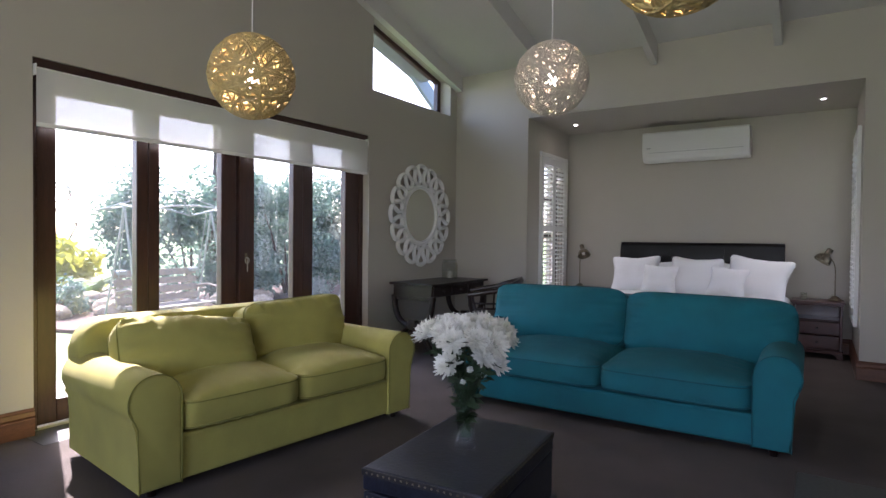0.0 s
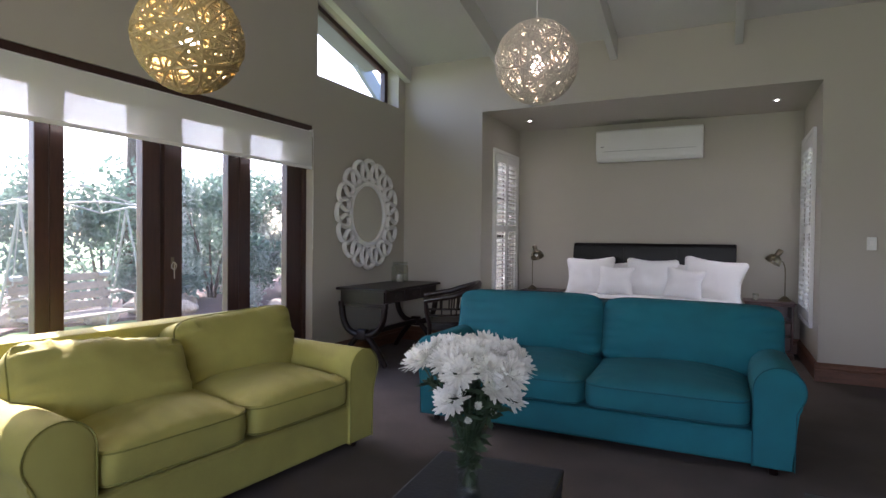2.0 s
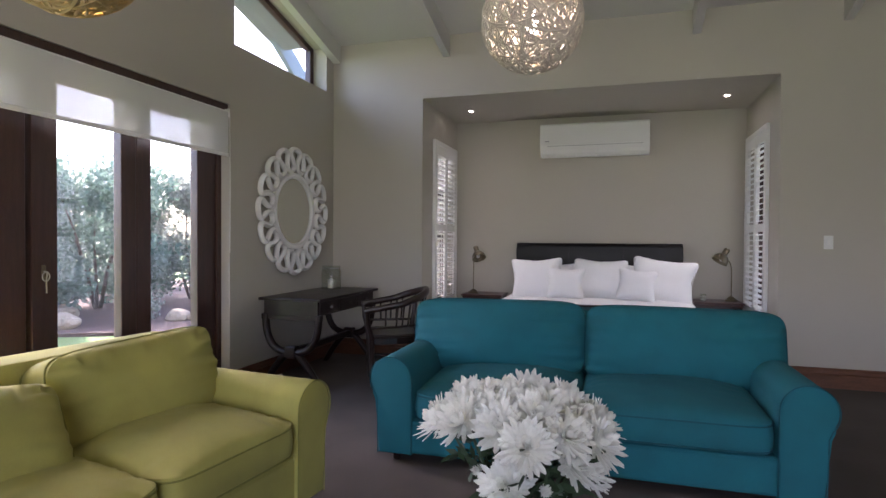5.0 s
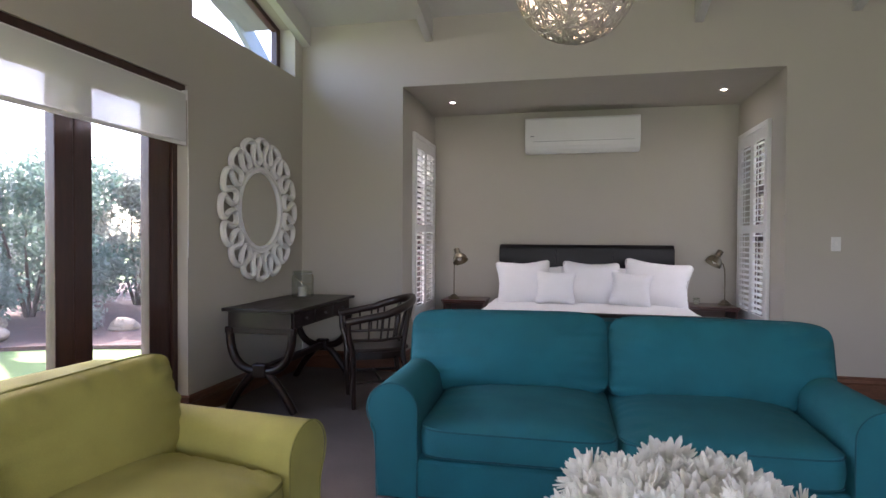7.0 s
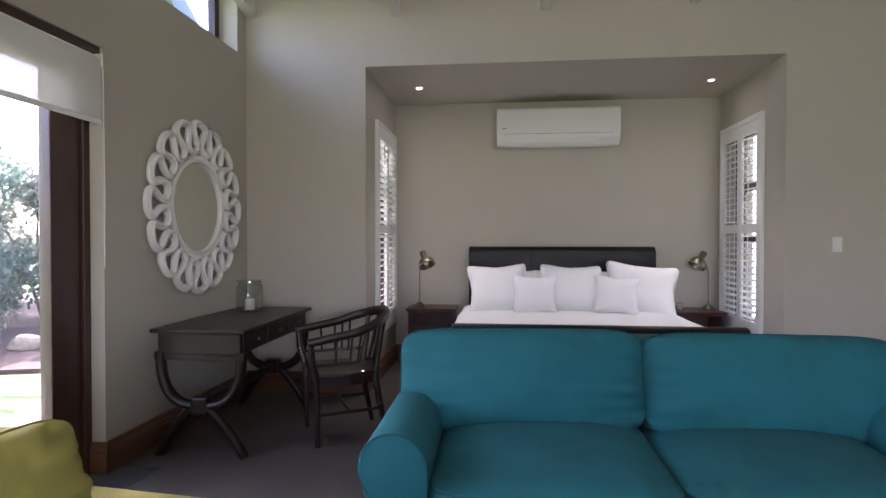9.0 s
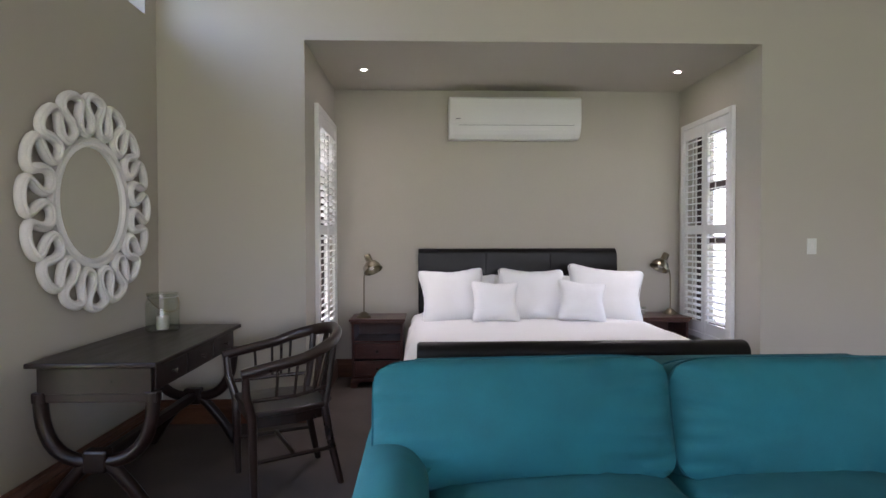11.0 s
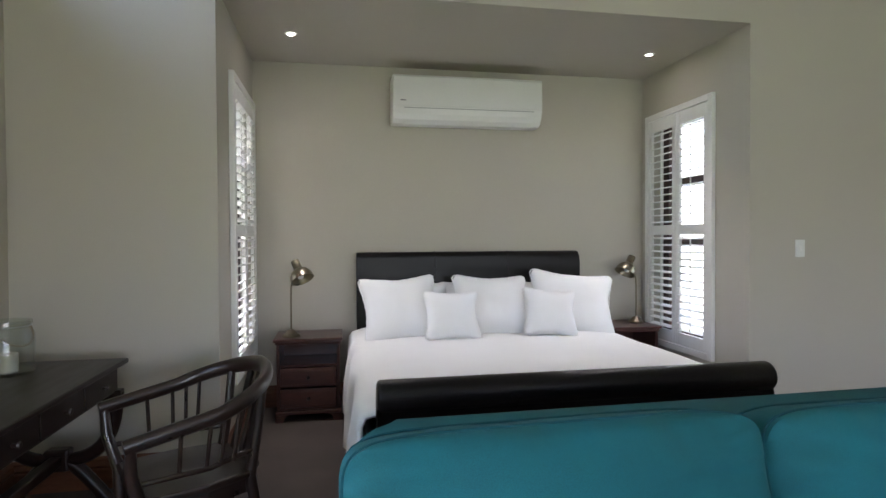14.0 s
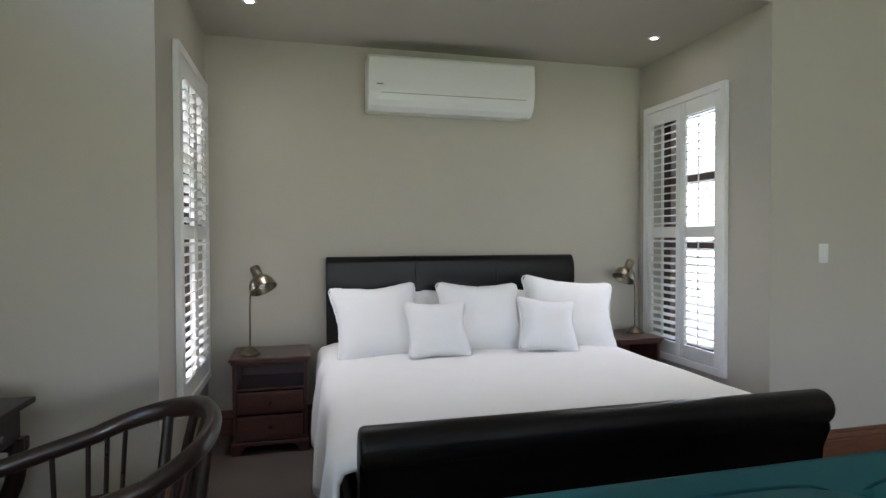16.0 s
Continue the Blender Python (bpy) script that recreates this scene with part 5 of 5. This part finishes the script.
bare_tree("small bare-branched tree with sparse leaves", (-14.5, 5.95, GZ), 3.2, 61, 12, M_LEAF2)
# invented tree; its leaf blobs sit where sun rays must be stopped
def sun_block_tree(at, h, blobs, seed):
    rng = random.Random(seed)
    t = thing("tree", "tall leafy tree added to block the sun, its crown out of view", "tree", pose(*at), group="garden trees")
    st, lv = bmesh.new(), bmesh.new()
    tube([(0, 0, -0.1), (0.05, 0.03, h * 0.3), (-0.03, 0.08, h * 0.55), (0.05, 0, h * 0.8)], [0.13, 0.11, 0.08, 0.04], 10, st)
    for c, rad in blobs:
        c = Vector(c)
        tube([(0, 0.05, h * 0.4), c * 0.5 + Vector((0, 0, h * 0.25)), c], [0.06, 0.04, 0.012], 7, st)
        for k in range(40):
            d = Vector((rng.gauss(0, 1), rng.gauss(0, 1), rng.gauss(0, 0.8))).normalized() * rad * rng.uniform(0.3, 1)
            tube([c * 0.85 + Vector((0, 0, 0.4)), c + d], [0.012, 0.004], 4, st)
            leaves_in(lv, c + d, (0.4, 0.4, 0.35), 150, 0.15, rng)
    part("trunk", st, M_BARK, t)
    tagged(part("crown", lv, M_LEAF, t, "many small leaves"), kind="stuff")


# unseen crown shades the green sofa, the high window and the west shutter
sun_block_tree((-10.6, 7.3, GZ), 8.8, (((1.6, -2.45, 7.4), 0.35), ((1.6, -2.0, 7.4), 0.45), ((1.6, -1.6, 7.4), 0.7), ((1.6, -1.0, 7.4), 1.0), ((1.6, -0.3, 7.5), 1.1), ((1.6, 0.3, 8.7), 0.9), ((1.6, 1.0, 8.8), 0.9), ((1.4, 2.5, 7.9), 0.9)), 64)
bare_tree("tall bare-branched tree with few leaves", (-15.5, 17.5, GZ), 8.5, 62, 3, M_LEAF2)
bare_tree("tall bare-branched tree with few leaves", (-11.5, 20.5, GZ), 8.5, 63, 3, M_LEAF2)


def fan_plant(at, n, L, material, label, seed):
    rng = random.Random(seed)
    t = thing("palm_plant", label, "plant", pose(*at))
    for k in range(n):
        a = 2 * math.pi * k / n + rng.uniform(-0.2, 0.2)
        lift = rng.uniform(0.5, 1.2)
        bm = bmesh.new()
        pts = []
        for i in range(9):
            s = i / 8
            pts.append(Vector((math.cos(a) * L * s * math.cos(lift * (1 - s * 0.6)), math.sin(a) * L * s * math.cos(lift * (1 - s * 0.6)), 0.12 + L * (math.sin(lift) * s - 0.45 * s * s))))
        tube(pts, [0.012 - 0.009 * i / 8 for i in range(9)], 5, bm)
        side = Vector((-math.sin(a), math.cos(a), 0))
        for i in range(1, 9):
            for q in (0, 0.33, 0.66):
                p = pts[i - 1].lerp(pts[i], q)
                w = 0.26 * L * math.sin(math.pi * min(1, (i - 1 + q) / 8 + 0.12))
                d = (pts[i] - pts[i - 1]).normalized()
                for sg in (-1, 1):
                    tip = p + side * sg * w + d * w * 0.5 + Vector((0, 0, w * 0.15))
                    v = [bm.verts.new(c) for c in (p - d * 0.012, tip, p + d * 0.012)]
                    bm.faces.new(v)
        part("frond", bm, material, t)
    part("stem", lathe([(0, 0), (0.09, 0), (0.10, 0.1), (0.06, 0.16), (0, 0.17)], 12), M_BARK, t)


fan_plant((-11.4, 5.2, GZ + 0.04), 16, 0.95, M_FROND, "low cycad with arching green fronds", 71)
fan_plant((-12.4, 4.7, GZ + 0.04), 13, 1.1, M_LEAFY, "low palm with yellow-green fronds", 72)
rngr = random.Random(8)
for k, (x, y, s) in enumerate(((-9.7, 4.75, 0.28), (-10.6, 4.75, 0.34), (-9.0, 5.7, 0.26), (-10.3, 5.7, 0.36), (-9.2, 6.6, 0.3), (-11.3, 4.3, 0.3), (-8.6, 6.9, 0.22), (-9.8, 3.9, 0.25), (-7.7, 8.2, 0.2), (-9.6, 7.7, 0.24))):
    rb = bmesh.new()
    bmesh.ops.create_icosphere(rb, subdivisions=3, radius=s)
    for v in rb.verts:
        v.co *= 1 + 0.35 * noise.noise(v.co * 4 + Vector((k * 5, 0, 0))) + 0.1 * noise.noise(v.co * 13)
        v.co.z *= 0.62
    o = part("rock", rb, M_ROCK, None, smooth=False)
    o.matrix_world = pose(x, y, GZ + 0.05 + s * 0.3, 0, 0, k * 50)
    tagged(o, "rough brown boulder in the garden bed", "rock", "garden rocks")

# swing seat
swg = thing("garden_swing", "weathered wooden swing seat in a pale iron frame", "swing seat", pose(-7.3, 4.35, GZ, 0, 0, 98))
# local: seat faces -y, width along x
for sx in (-1, 1):
    for sy, yy in ((-1, -0.45), (1, 0.45)):
        part("post", tube([(sx * 0.72, yy * 0.9, 0), (sx * 0.70, yy * 0.35, 1.0), (sx * 0.68, 0, 1.72)], 0.013, 8), M_IRON, swg)
    part("canopy_bar", tube([(sx * 0.75, -0.5, 1.66), (sx * 0.74, 0, 1.74), (sx * 0.75, 0.5, 1.66)], 0.014, 8), M_IRON, swg)
    part("canopy_rib", tube([(sx * 0.75, -0.5, 1.66), (sx * 0.4, -0.2, 1.82), (0, 0, 1.98)], 0.010, 6), M_IRON, swg)
    part("canopy_rib", tube([(sx * 0.75, 0.5, 1.66), (sx * 0.4, 0.2, 1.82), (0, 0, 1.98)], 0.010, 6), M_IRON, swg)
    part("chain", tube([(sx * 0.62, 0.2, 0.80), (sx * 0.64, 0.05, 1.70)], 0.007, 6), M_IRON, swg)
    part("arm", tube([(sx * 0.62, -0.22, 0.42), (sx * 0.62, -0.22, 0.62), (sx * 0.62, 0.0, 0.66), (sx * 0.62, 0.22, 0.62)], 0.02, 8), M_GREYWOOD, swg)
    part("bracket", box((sx * 0.56 - 0.06, 0.19, 0.84), (sx * 0.56 + 0.06, 0.27, 0.90), 0.02), M_IRON, swg)
for y in (-0.5, 0.5):
    part("canopy_bar", tube([(-0.75, y, 1.66), (-0.4, y, 1.73), (0, y, 1.755), (0.4, y, 1.73), (0.75, y, 1.66)], 0.013, 8), M_IRON, swg)
part("ring", tube([(0.10 * math.cos(q * math.pi / 9), 0, 2.03 + 0.10 * math.sin(q * math.pi / 9)) for q in range(18)], 0.008, 6, closed=True), M_IRON, swg)
for i in range(5):
    part("slat", box((-0.62, -0.25 + i * 0.10, 0.40), (0.62, -0.17 + i * 0.10, 0.425), 0.004), M_GREYWOOD, swg)
for i in range(4):
    part("slat", moved(box((-0.64, -0.012, -0.045), (0.64, 0.012, 0.045), 0.004), pose(0, 0.22 + i * 0.02, 0.50 + i * 0.115, -12)), M_GREYWOOD, swg)
for x in (-0.55, 0.55):
    part("upright", moved(box((-0.03, -0.02, 0.0), (0.03, 0.02, 0.5), 0.004), pose(x, 0.225, 0.40, -10)), M_GREYWOOD, swg)

# slate tiles, last: one piece each
def tiles(name, label, x0, y0, nx, ny, sx, sy):
    t = thing(name, label, "tile floor", kind="structure")
    me = mesh_of("tile", box((0.002, 0.002, -0.0118), (sx - 0.003, sy - 0.003, 0.0), 0.002, seg=1), M_SLATE)
    for i in range(nx):
        for j in range(ny):
            o = new("tile", me)
            o.parent, o.location = t, (x0 + i * sx, y0 + j * sy, 0)


tiles("floor_slate_hall", "dark slate floor tiles beside the carpet", 0.0, BY, 10, 17, 0.42, 7.0 / 17)
tiles("floor_slate_door", "dark slate tiles along the garden doors", WX - 0.07, OY0 - 0.05, 1, 10, STRIP - WX + 0.07, (OY1 + 0.1 - OY0 + 0.05) / 10)
